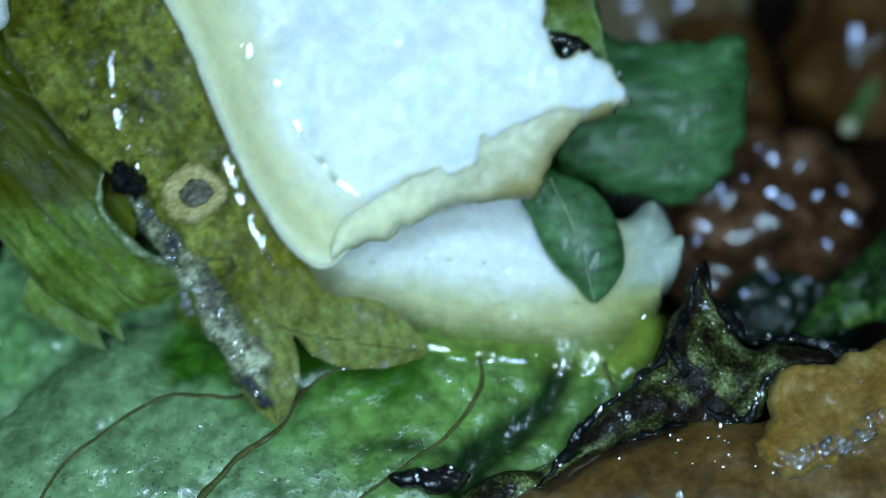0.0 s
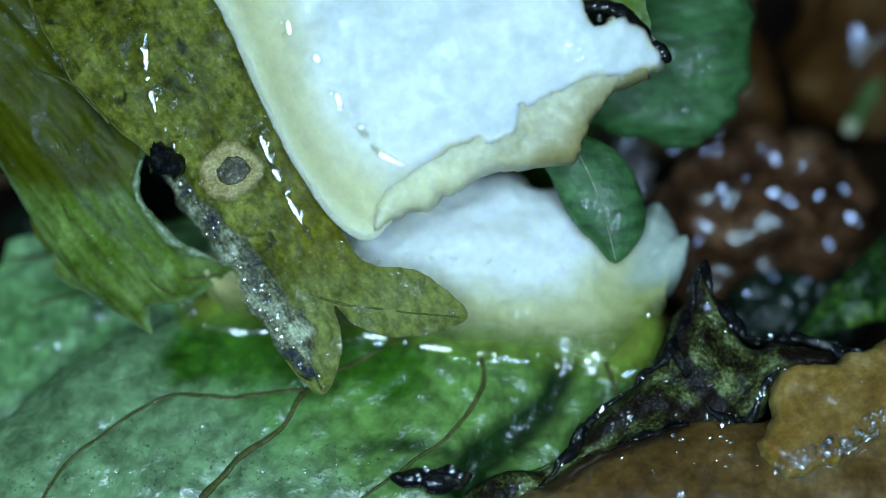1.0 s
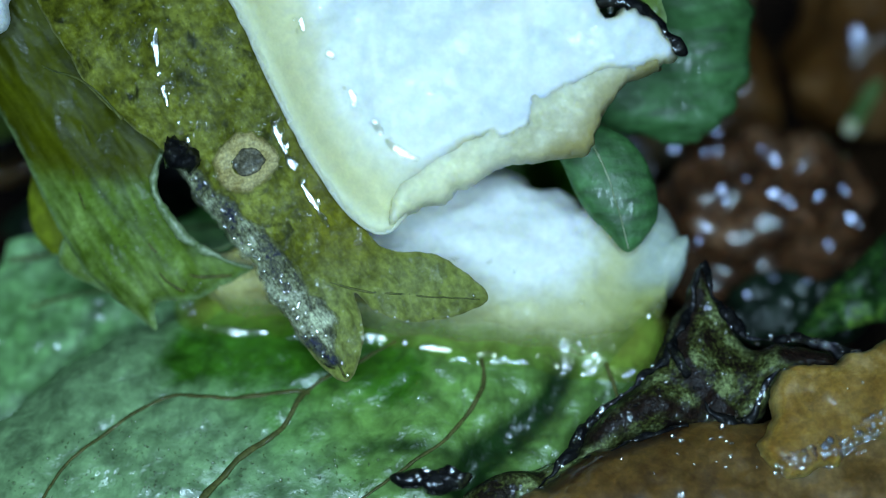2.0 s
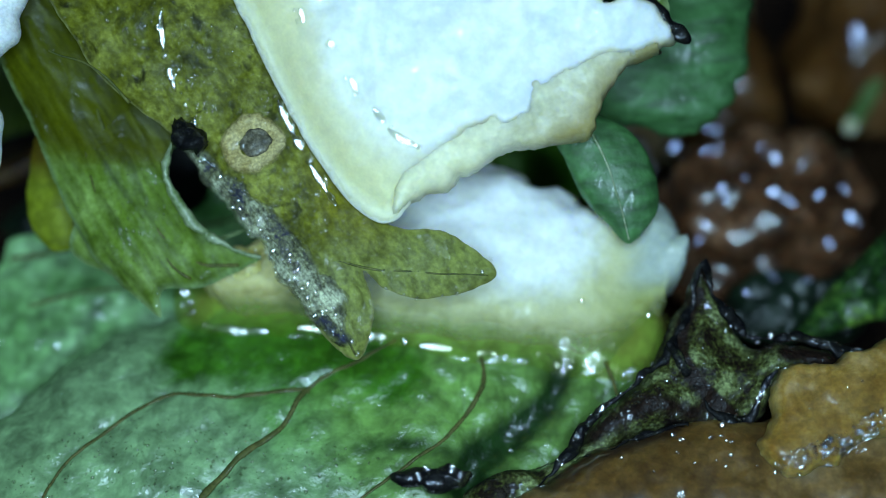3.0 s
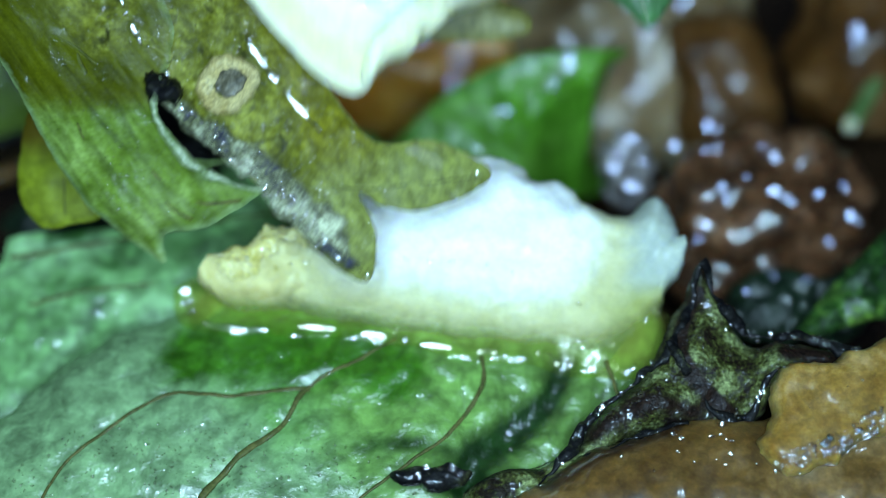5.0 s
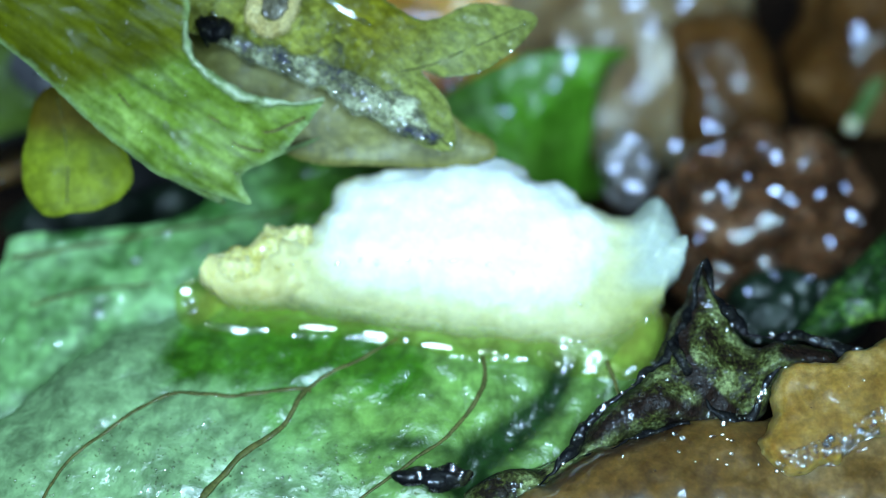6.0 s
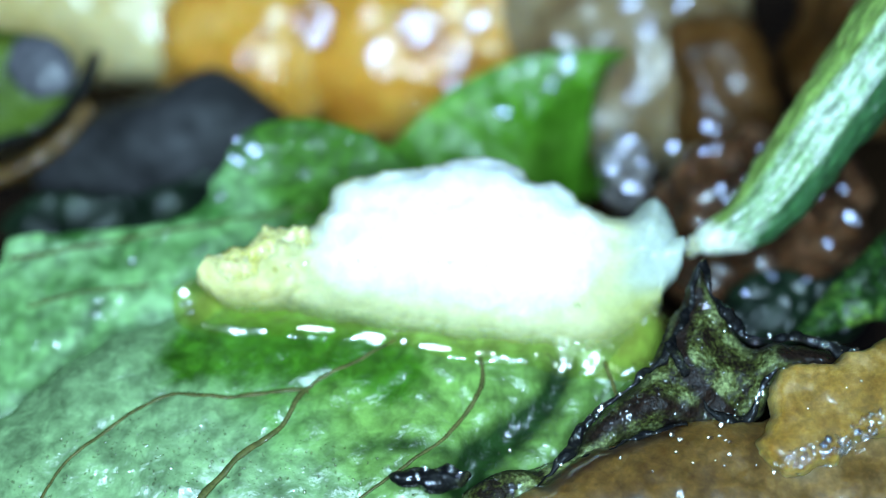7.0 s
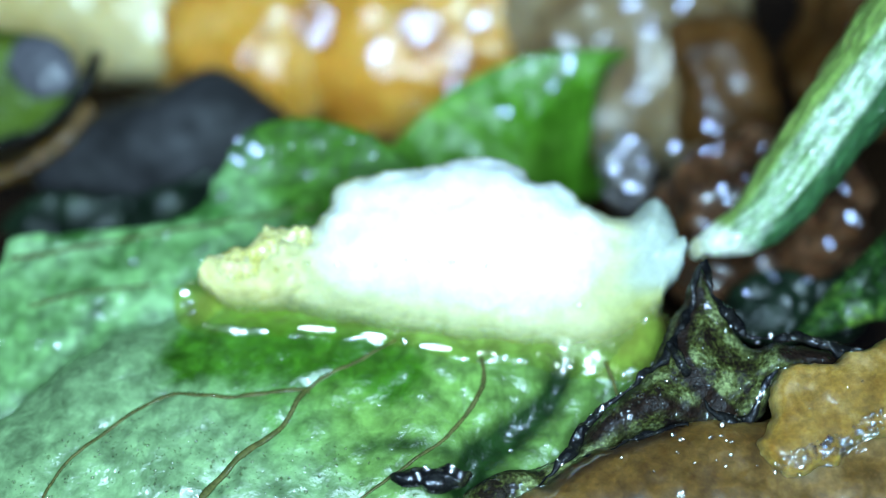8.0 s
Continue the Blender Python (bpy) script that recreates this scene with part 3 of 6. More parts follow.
def big_surface(q, d):
    z = 0.22 * fbm(q, 4.0, 2, 1.0) + 0.09 * fbm(q, 0.9, 3, 2.0)
    z -= 0.3 * np.exp(-(line_distance(q, BIG_CREASE) / 0.4) ** 2)
    for v in BIG_VEINS[:3]:
        z -= 0.07 * np.exp(-(line_distance(q, v) / 0.2) ** 2)
    return z - 0.5 * np.exp(-d / 0.5)


def veins_on(surface, paths, radius, parent, lift=0.05, material=VEIN):
    for k, path in enumerate(paths):
        p = resample(path, 0.12, False)
        z = surface(p, np.full(len(p), 9.0)) + lift
        r = radius * (1.0 if k == 0 else 0.75)
        part("vein", tube_mesh(np.column_stack([p, z]), lambda t, r=r: r * (1.15 - 0.6 * t), 8, 0.1, 0.35, 0.3, k, 0.5, 0, 0.025), material, parent)


def glints_on(surface, spots, parent, lift, lean=0, material=WET, flat=0.22, turn=0):
    """Lens-facing flat discs added as glints; lean turns their faces up, turn aside."""
    for x, y, r in spots:
        z = surface(np.array([[x, y]]), np.array([9.0]))[0] + lift
        glint_disc = part("glint_disc", blob_mesh((r, r * 0.75, r * flat), [(0.25, r * 0.12 * flat / 0.22, 0)] if r < 0.3 else [(0.5, r * 0.12, 0)], 3 if r > 0.09 else 2, x), material, parent)
        glint_disc.matrix_basis = pose(x * MM, y * MM, z * MM, lean + 9 * math.sin(37 * x), turn + 9 * math.sin(53 * y), 0) @ pose(0, 0, 0, 0, 0, 60 * x)


def spray_on(surface, area, count, sizes, parent, lift, lean=0, seed=0, material=None):
    """A spray of tiny flat discs added as sparkle over an area, in one mesh."""
    rng = np.random.RandomState(seed + 11)
    area = np.array(area, float)
    q = rng.uniform(area.min(0), area.max(0), (count * 4, 2))
    q = q[inside_of(q, area)]
    q = q[(fbm(q, 0.9, 2, seed) + rng.uniform(-0.6, 0.6, len(q))) > -0.1][:count]
    z = surface(q, np.full(len(q), 9.0)) + lift
    bm = bmesh.new()
    bmesh.ops.create_icosphere(bm, subdivisions=1, radius=1)
    ball = np.array([v.co[:] for v in bm.verts])
    tris = [tuple(v.index for v in f.verts) for f in bm.faces]
    bm.free()
    verts, faces = [], []
    for k, (x, y) in enumerate(q):
        r = sizes[0] + (sizes[1] - sizes[0]) * rng.uniform() ** 2.5
        turn = np.array(Euler((radians(lean + rng.uniform(-14, 14)), radians(rng.uniform(-14, 14)), rng.uniform(0, 6))).to_matrix())
        faces += [tuple(len(ball) * k + i for i in f) for f in tris]
        verts.append((ball * (r, r * rng.uniform(0.5, 1), r * 0.25)) @ turn.T + (x, y, z[k]))
    ob = part("sparkle_spray", mesh_of(np.vstack(verts), faces), material or SPARKLE, parent, "fine spray of clear flecks standing in for sparkle")
    ob["kind"] = "stuff"


# Thin clear ridges added along the lines where oil glints.
def streaks_on(surface, paths, parent, lift):
    for path in paths:
        p = resample(path, 0.1, False)
        part("glint_streak", tube_mesh(np.column_stack([p, surface(p, np.full(len(p), 9.0)) + lift]), lambda t: 0.015 + 0.055 * math.sin(math.pi * min(0.97, max(0.03, t))), 16, 0.05, 0.2, 0.3, path[0][0], 0.22, 0, 0.02), SPARKLE, parent, "thin oil ridge standing in for a line of glints")


leaf = thing("lettuce_leaf", lens_frame @ pose(-0.00261, -0.00290, 0.00322, -32, 0, 0), "broad green wilted leaf with dark veins under oil", "leaf")
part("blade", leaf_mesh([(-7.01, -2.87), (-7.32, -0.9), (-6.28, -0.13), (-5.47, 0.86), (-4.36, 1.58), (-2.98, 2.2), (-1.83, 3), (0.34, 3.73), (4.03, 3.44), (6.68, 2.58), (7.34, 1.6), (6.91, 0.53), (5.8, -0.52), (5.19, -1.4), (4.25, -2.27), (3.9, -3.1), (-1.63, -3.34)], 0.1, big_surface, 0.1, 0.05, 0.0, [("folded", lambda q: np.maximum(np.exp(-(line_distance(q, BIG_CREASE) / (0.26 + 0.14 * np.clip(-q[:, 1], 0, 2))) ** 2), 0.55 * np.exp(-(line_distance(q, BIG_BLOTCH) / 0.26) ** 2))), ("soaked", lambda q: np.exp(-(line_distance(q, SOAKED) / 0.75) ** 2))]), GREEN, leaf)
veins_on(big_surface, BIG_VEINS, 0.068, leaf, 0.12, BIG_VEIN)

spray_on(big_surface, [(-6.8, -2.8), (-5.5, -1.2), (-3.5, -0.6), (-1.2, -0.9), (0.5, -1.2), (2.8, -2.2), (3.0, -3.0)], 620, (0.016, 0.055), leaf, 0.1, 31, 1)

# ---- the oil pool on it ----
pool = part("oil_pool", solid([(-3.04, 2.58), (-3.14, 2.09), (-2.86, 1.5), (-1.71, 1.16), (-0.04, 1.06), (1.38, 0.87), (2.56, 0.61), (3.62, 0.45), (4.67, 0.41), (5.72, 0.28), (6.54, 0.2), (7.14, 0.5), (7.35, 1.74), (5.23, 2.58), (1.59, 2.86), (-1.82, 2.86)], 0.09,
            lambda q, d: big_surface(q, d + 9) + 0.06 + 0.15 * (1 - (1 - np.clip(d / 0.6, 0, 1)) ** 2) + 0.04 * fbm(q, 1.1, 2, 4.0),
            lambda q, d: big_surface(q, d + 9) - 0.02, 0.05, 0.9, 2.0), OIL)
tagged_at(pool, lens_frame @ pose(-0.00261, -0.00290, 0.00322, -32, 0, 0), "thin yellow oil pool shining along its front edge", "oil")
pool.visible_shadow = False
LENS = (pose(-0.00261, -0.00290, 0.00322, -32, 0, 0)).to_3x3().inverted() @ Vector((0, 0, 1))
glints_on(big_surface, [(-2.9, 2.28, 0.13), (-2.82, 1.98, 0.14), (-2.7, 1.76, 0.1), (1.82, 0.98, 0.09), (3.9, 0.62, 0.07), (5.26, 0.55, 0.055), (5.55, 0.52, 0.055), (5.44, 1.0, 0.07)], pool, 0.22, 32, SPARKLE, 0.15)
# Short ridges added where the oil rim glints, turned to face the lens.
for path in [[(-2.45, 1.52), (-2.0, 1.4), (-1.6, 1.33), (-1.05, 1.31)], [(-0.46, 1.38), (-0.06, 1.35), (0.36, 1.32)], [(0.9, 1.2), (1.15, 1.18), (1.45, 1.13)],
             [(2.12, 0.92), (2.45, 0.88), (2.8, 0.85)], [(3.3, 0.78), (3.5, 0.76), (3.75, 0.7)], [(4.55, 0.74), (4.8, 0.72), (5.05, 0.62)]]:
    p = resample(path, 0.12, False)
    rim_piece = part("rim_glint", tube_mesh(np.column_stack([p, big_surface(p, np.full(len(p), 9.0)) + 0.12]), lambda t: 0.02 + 0.095 * math.sin(math.pi * min(0.97, max(0.03, t))) ** 0.5, 24, 0.05, 0.0, 0.5, path[0][0], 0.3, 0, 0.012, LENS), RIM_SHINE, pool, "short ridge standing in for a glint on the oil rim")
    rim_piece.visible_shadow = False



# ---- oil drops on the leaf ----
for x, y, r in [(5.35, 1.14, 0.07), (3.99, -1.28, 0.06), (0.99, -2.14, 0.05), (-4.73, -1.4, 0.05)]:
    drop = part("oil_drop", blob_mesh((r, r * 0.8, r * 0.6), [(0.3, r * 0.2, 0)], 3, x), WET)
    q = np.array([[x, y]])
    tagged_at(drop, lens_frame @ pose(-0.00261, -0.00290, 0.00322, -32, 0, 0) @ Matrix.Translation((x * MM, y * MM, (big_surface(q, np.array([9.0]))[0] + 0.12) * MM)), "small clear oil drop on the green leaf", "oil drop", group="oil drops")


# ---- the leaf behind, rising at the back ----
def back_surface(q, d):
    return 0.2 * fbm(q, 3.0, 2, 5.0) + 0.06 * fbm(q, 0.7, 3, 6.0) + 0.05 * np.maximum(q[:, 1] - 1.0, 0) ** 2


leaf = thing("lettuce_leaf", lens_frame @ pose(-0.00676, -0.00049, 0.00028, -24, 0, 0), "pale green crinkled leaf tucked beneath the broad leaf", "leaf")
part("blade", leaf_mesh([(-3.98, -1.62), (-3.07, 0.28), (-2.86, 0.76), (-1.35, 0.97), (0.93, 1.29), (1.64, 2.4), (2.37, 3.46), (3.81, 3.7), (5.4, 3.11), (6.71, 2.11), (6.45, 0.42), (2.22, -1.36), (-0.21, -2.15), (-1.84, -3.19), (-3.73, -3.7)], 0.12, back_surface, 0.06, 0.04, 3.0), PALE_GREEN, leaf)
veins_on(back_surface, [[(-2.94, 0.25), (-1.69, 0.47), (-0.31, 0.76), (0.95, 0.98), (2.4, 1.25), (3.9, 1.55)], [(-2.4, -0.9), (-1.2, -0.62), (0.0, -0.45), (0.7, -0.3)]], 0.05, leaf, 0.06, BIG_VEIN)

glints_on(back_surface, [(2.3, 2.95, 0.4), (2.05, 2.6, 0.22)], leaf, 0.1, 24, GLINT, 0.14)

# ---- the lower garlic piece ----
garlic_low = thing("garlic_piece", lens_frame @ pose(0.00007, -0.00035, 0.00200, -18, 0, 0), "chopped white garlic piece lying in yellow oil on the leaf", "garlic")
LOW_CORE = [(-2.2, 0.7), (-1.9, 1.35), (-0.9, 1.8), (0.74, 2.1), (1.6, 1.8), (2.3, 1.4), (2.8, 0.6), (2.6, -0.2), (1.8, -0.57), (0.36, -0.4), (-1.08, -0.25), (-2.0, -0.05)]


def low_depth(q):
    """The height over the line along which the garlic sinks into the oil."""
    return q[:, 1] - np.interp(q[:, 0], [-5.2, -4.6, -3.4, -1, 0.4, 3, 3.8, 4.3, 5], [-0.95, -1.05, -1.12, -1.55, -1.7, -1.95, -1.65, -1.25, -0.6])


def low_front(q, d):
    d = d + 1.1 * np.clip(1 - low_depth(q) / 1.1, 0, 1) ** 0.7
    core = edge_distance(q, resample(LOW_CORE, 0.2, True))
    z = 0.75 * dome(d, 1.1) + 0.22 * fbm(q, 1.3, 3, 1.0) * dome(d, 0.5) + 0.05 * fbm(q, 0.35, 2, 2.0) + 0.2 * fbm(q, 0.5, 3, 8.0) * np.clip(-q[:, 0] - 2.2, 0, 1) * dome(d, 0.3)
    ledge = 1 / (1 + np.exp(-(q[:, 1] + 0.25 + 0.15 * fbm(q, 1.2, 2, 7.0)) / 0.1))
    return z + 0.35 * ledge * dome(d, 0.6) - 0.05 * np.exp(-(core / 0.15) ** 2)


LOW_EDGE = [(-5.19, -0.44), (-5.05, 0), (-4.23, 0.25), (-3.76, 0.66), (-2.98, 0.7), (-2.62, 1.18), (-2.33, 1.77), (-1.35, 2.09), (-0.37, 2.24), (0.99, 2.39), (1.6, 2.15), (1.9, 1.85), (2.39, 1.88), (2.93, 1.41), (3.53, 0.98), (3.87, 1.05), (4.34, 1.45), (4.76, 1.28), (5.03, 0.51), (5, -0.25), (4.58, -0.75), (4.47, -1.47), (4.19, -1.94), (3.08, -1.94), (1.78, -1.83), (0.36, -1.68), (-1.07, -1.52), (-2.27, -1.33), (-3.47, -1.1), (-4.67, -0.97)]
part("body", solid(LOW_EDGE, 0.085, low_front, lambda q, d: -1.0 * dome(d, 1.0), 0.07, 0.35, 1.0, False, [("depth", low_depth), ("core", lambda q: edge_distance(q, resample(LOW_CORE, 0.2, True)) * np.where(inside_of(q, resample(LOW_CORE, 0.2, True)), -1, 1)), ("knob", lambda q: np.clip((q[:, 0] - 3.2) / 1.2, 0, 1)), ("west", lambda q: np.clip((-q[:, 0] - 2.3) / 2.0, 0, 1)), ("sunk", lambda q: np.clip((q[:, 0] - 2.5) / 1.5, 0, 1) * np.clip((-0.3 - q[:, 1]) / 0.8, 0, 1))]), GARLIC_LOW, garlic_low)
part("crumbly_end", solid([(-5.09, -0.1), (-4.66, 0.19), (-4.23, 0.25), (-3.88, 0.64), (-3.4, 0.74), (-2.94, 0.69), (-2.6, 0.1), (-3.2, -0.3), (-4.1, -0.5), (-4.85, -0.55)], 0.06, lambda q, d: 0.5 + 0.4 * dome(d, 0.35) + 0.2 * fbm(q, 0.45, 4, 5.0), lambda q, d: np.full(len(q), 0.1), 0.08, 0.25, 3.0), RIND_YELLOW, garlic_low, "yellow crumbly end")
glints_on(lambda q, d: low_front(q, edge_distance(q, resample(LOW_EDGE, 0.2, True))), [(-3.25, -0.28, 0.075), (-2.92, -0.21, 0.09), (-2.29, -0.24, 0.075), (-1.81, -0.19, 0.06), (-1.47, -0.25, 0.09), (-0.84, -0.2, 0.075), (-0.36, -0.25, 0.06), (0.12, -0.23, 0.09), (0.84, -0.3, 0.075), (1.38, -0.38, 0.06), (2.75, -1.07, 0.075), (4.11, -1.44, 0.09), (-3.87, 0.1, 0.06), (-4.35, 0, 0.075)], garlic_low, 0.02, 16)

# ---- folded dark leaf at the back ----
RIDGE = [(2.35, 2.0), (0.3, -0.8)]


def fold_surface(q, d):
    a, b = np.array(RIDGE[0]), np.array(RIDGE[1])
    t = (b - a) / np.linalg.norm(b - a)
    off = (q - a) @ np.array([-t[1], t[0]]) + 0.25 * np.sin((q - a) @ t)
    z = -1.3 * np.logaddexp(0, off / 0.12) * 0.12 - 0.12 * np.logaddexp(0, -off / 0.12) * 0.12
    z += 0.75 * np.exp(-((q[:, 0] - 2.0) / 0.2) ** 2) * np.clip(off / 0.3, 0, 1)
    return np.maximum(z, -2.2) + 0.14 * fbm(q, 1.0, 3, 8.0)


leaf = thing("spinach_leaf", lens_frame @ pose(0.00161, 0.00278, -0.00320, 15, 0, 0), "dark green shiny leaf folded along its middle", "leaf")
part("blade", leaf_mesh([(-3.2, -0.99), (-2.49, 0.07), (-1.39, 1.05), (-0.02, 1.78), (1.35, 2.06), (2.92, 2.02), (2.52, 1.53), (2.31, 0.56), (2.24, -0.85), (2.4, -2), (0.02, -2.14), (-2.22, -1.85)], 0.12, fold_surface, 0.08, 0.02, 2.0), DEEP, leaf)
glints_on(fold_surface, [(1.39, 1.75, 0.34), (1.0, 1.4, 0.4), (-0.1, 0.57, 0.22)], leaf, 0.1, -15, GLINT, 0.15)


# ---- lumps of stewed food behind ----
def lump(name, at, radii, bumps, material, label, seed, turn=0, square=2.0, sub=5):
    ob = part(name, blob_mesh(radii, bumps, sub, seed, square), material)
    return tagged_at(ob, lens_frame @ pose(*at, 0, 0, turn), label, "stewed food")


def glints_on_lump(radii, spots, ob, turn=0):
    """Flat shining discs added as glints over the side of a lump that faces the lens."""
    glints_on(lambda q, d: radii[2] * np.sqrt(np.clip(1 - (q[:, 0] / radii[0]) ** 2 - (q[:, 1] / radii[1]) ** 2, 0.02, 1)), spots, ob, 0.12 * radii[2], 0, GLINT, 0.15, turn)


raisin = lump("raisin", (0.00765, 0.00063, -0.00260), (2.3, 2.1, 1.8), [(1.5, 0.3, 0), (0.6, 0.55, 1), (0.3, 0.08, 1)], PLUM, "wet brown knobbly stewed raisin with bright glints", 1.0)
glints_on_lump((2.5, 2.4, 2.3), [(-2.15, 1.8, 0.16), (-2, 1.3, 0.19), (-1.82, 1.12, 0.16), (-1.5, 1.55, 0.21), (-1.25, 1.68, 0.16), (-0.2, 1.62, 0.27), (-0.05, 1.42, 0.17), (-0.16, 0.66, 0.19), (0.1, 0.5, 0.16), (0.25, 0.38, 0.11), (-1.27, 0.75, 0.17), (-1.2, 0.5, 0.12), (0.87, 0.58, 0.16), (1.58, 0.75, 0.15), (1.7, 0.12, 0.16), (1.9, 0.02, 0.14), (1.13, -0.5, 0.17), (-1.62, -0.1, 0.14), (-1.74, -0.32, 0.17), (-1.84, -0.5, 0.12), (-1.36, 2.3, 0.17), (-1.15, 2.2, 0.11), (0.22, -1.25, 0.1), (0.93, -1.4, 0.1), (-0.75, 1, 0.08), (0.5, 1.2, 0.08)], raisin, -11)
bit = lump("onion_bit", (0.00440, 0.00185, -0.00240), (0.55, 0.8, 0.55), [(0.5, 0.12, 0), (0.24, 0.2, 1)], FROTH, "small grey knobbly wet onion bit with glints", 2.0, 0, 2.0, 5)
glints_on_lump((0.8, 1.0, 0.75), [(0.04, 0.7, 0.2), (-0.36, 0.05, 0.22), (0.0, -0.4, 0.2), (0.3, 0.2, 0.17), (-0.2, 0.4, 0.17), (0.22, -0.45, 0.14)], bit, -6)
tan_cube = lump("stewed_cube", (0.00500, 0.00560, -0.00690), (3.1, 3.7, 1.8), [(1.8, 0.35, 0), (0.7, 0.12, 1)], RUSSET, "pale tan wet stewed cube", 9.0, 12, 2.6)
glints_on_lump((3.6, 4.2, 2.2), [(0.3, 0.0, 0.4), (-0.4, -1.5, 0.35), (-0.1, 0.6, 0.3), (1.2, 0.4, 0.25)], tan_cube, -6)
lump("stewed_cube", (0.00715, 0.00425, -0.00560), (1.35, 1.9, 1.3), [(2.0, 0.3, 0), (0.7, 0.06, 1)], BROWN, "glossy brown stewed cube in shade", 3.0, 8, 3.0)
far_cube = lump("stewed_cube", (0.01149, 0.00579, -0.00600), (2.1, 2.9, 2.0), [(2.0, 0.4, 0), (0.7, 0.1, 1)], BROWN, "glossy brown stewed cube beside a dark gap", 4.0, -20, 2.6)
glints_on_lump((2.5, 3.3, 2.4), [(-1.0, -0.9, 0.35), (0.6, -0.4, 0.3)], far_cube, -14)
lump("squash_cube", (-0.01074, 0.00697, -0.01000), (4.6, 2.1, 2.5), [(2.5, 0.35, 0)], PALE, "pale yellow cooked squash cube", 5.0, -6, 3.0)
cube = lump("squash_cube", (-0.00497, 0.00587, -0.00900), (2.7, 2.6, 2.2), [(1.6, 0.35, 0), (0.6, 0.1, 1)], AMBER, "orange soft cooked squash cube", 6.0, 0, 2.6)
glints_on_lump((3.0, 3.0, 2.5), [(1.6, 0.15, 0.75), (-0.2, -0.8, 0.3), (0.3, -0.2, 0.25)], cube, 5)
cube = lump("squash_cube", (0.00010, 0.00627, -0.00900), (4.0, 2.9, 2.2), [(1.8, 0.4, 0), (0.6, 0.15, 1)], AMBER, "orange cooked squash cube with wet white glints", 7.0, 15, 2.8)
glints_on_lump((4.4, 3.3, 2.5), [(-0.77, -0.3, 0.8), (0.1, -1.3, 0.5), (0.7, -0.5, 0.5), (-2.0, -0.6, 0.45), (2.1, -0.4, 0.5), (-0.3, -1.9, 0.3)], cube, 0)
lump("squash_cube", (-0.00500, 0.00950, -0.01250), (8.0, 3.2, 2.0), [(2.5, 0.35, 0)], PALE, "pale yellow squash chunk behind the orange cubes", 10.0, 3, 3.0)
# Near-black lump whose colour stands for a dark hollow with bluish sheen.
lump("olive", (-0.00723, 0.00250, -0.00550), (3.4, 1.7, 1.3), [(2.6, 0.35, 0)], SLATE, "dark blue-black lump standing in for a shaded hollow", 8.0, 8)

leaf = thing("herb_leaf", lens_frame @ pose(-0.00820, 0.00085, -0.00340, 10, 0, 0), "dark green wilted leaf strip under the dark lump", "leaf")
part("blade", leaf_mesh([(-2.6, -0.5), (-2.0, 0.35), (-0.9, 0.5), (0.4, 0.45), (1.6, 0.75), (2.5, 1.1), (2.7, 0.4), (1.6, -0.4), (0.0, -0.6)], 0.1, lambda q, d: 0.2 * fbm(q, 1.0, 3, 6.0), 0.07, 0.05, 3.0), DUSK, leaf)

# ---- a curled leaf end with a black rim at the far side ----
leaf = thing("curled_leaf", lens_frame @ pose(-0.01022, 0.00397, -0.00400, 10, 10, 0), "small green curled leaf end with a black rim", "leaf")
part("blade", leaf_mesh([(-1.61, 1.23), (0.02, 1.4), (0.77, 0.97), (1.04, 0.16), (0.47, -0.73), (-0.29, -1.11), (-1.66, -1.22)], 0.1, lambda q, d: 0.5 * dome(d, 0.8) + 0.05 * fbm(q, 0.6, 2, 1.0), 0.08, 0.02), LOBE, leaf)
part("rim", tube_mesh([(x, y, 0.1) for x, y in [(1.55, 0.99), (1.31, 0.31), (0.85, -0.38), (0.02, -0.96), (-0.84, -1.31), (-1.66, -1.41)]], 0.17, 10, 0.12, 0.3, 0.3), CHAR, leaf, "black shrivelled rim")
part("strand", tube_mesh([(x, y, -0.3) for x, y in [(-1.41, -2.43), (-0.3, -1.99), (0.68, -1.27), (1.38, -0.4)]], 0.22, 10, 0.12, 0.2, 0.4), CARAMEL, leaf, "tan strand")

# Grey lump added in place of the purple-grey reflection on the leaf top.
patch = part("sheen_patch", blob_mesh((0.85, 0.75, 0.35), [(0.6, 0.1, 0)], 4, 3.0), GREY, leaf, "grey lump standing in for a sheen on the leaf top")
patch.matrix_basis = (lens_frame @ pose(-0.01022, 0.00397, -0.00400, 10, 10, 0)).inverted() @ lens_frame @ pose(*(-0.00984, 0.00448, -0.00330))

# ---- brown flesh in the near corner ----
SLICE = [(-3.99, -1.54), (-3.29, -0.36), (-2.13, 0.43), (-0.5, 0.99), (1.12, 1.05), (2.35, 1.74), (5, 2.39), (4.41, -1.54)]
CHUNK = [(-1.48, -1.01), (-1.56, -0.64), (-1.16, -0.12), (-1.18, 0.45), (-0.71, 0.94), (0.44, 1.16), (2.09, 1.66), (1.9, -0.12), (0.73, -0.64), (0.02, -1.04), (-0.89, -1.35)]


def slice_front(q, d):
    return 0.7 * dome(d, 1.2) + 0.12 * fbm(q, 1.6, 3, 1.0) + 0.025 * fbm(q, 0.4, 2, 2.0)


def chunk_front(q, d):
    return 0.5 * dome(d, 0.3) + 0.12 * fbm(q, 1.4, 3, 3.0) + 0.04 * fbm(q, 0.35, 2, 4.0)


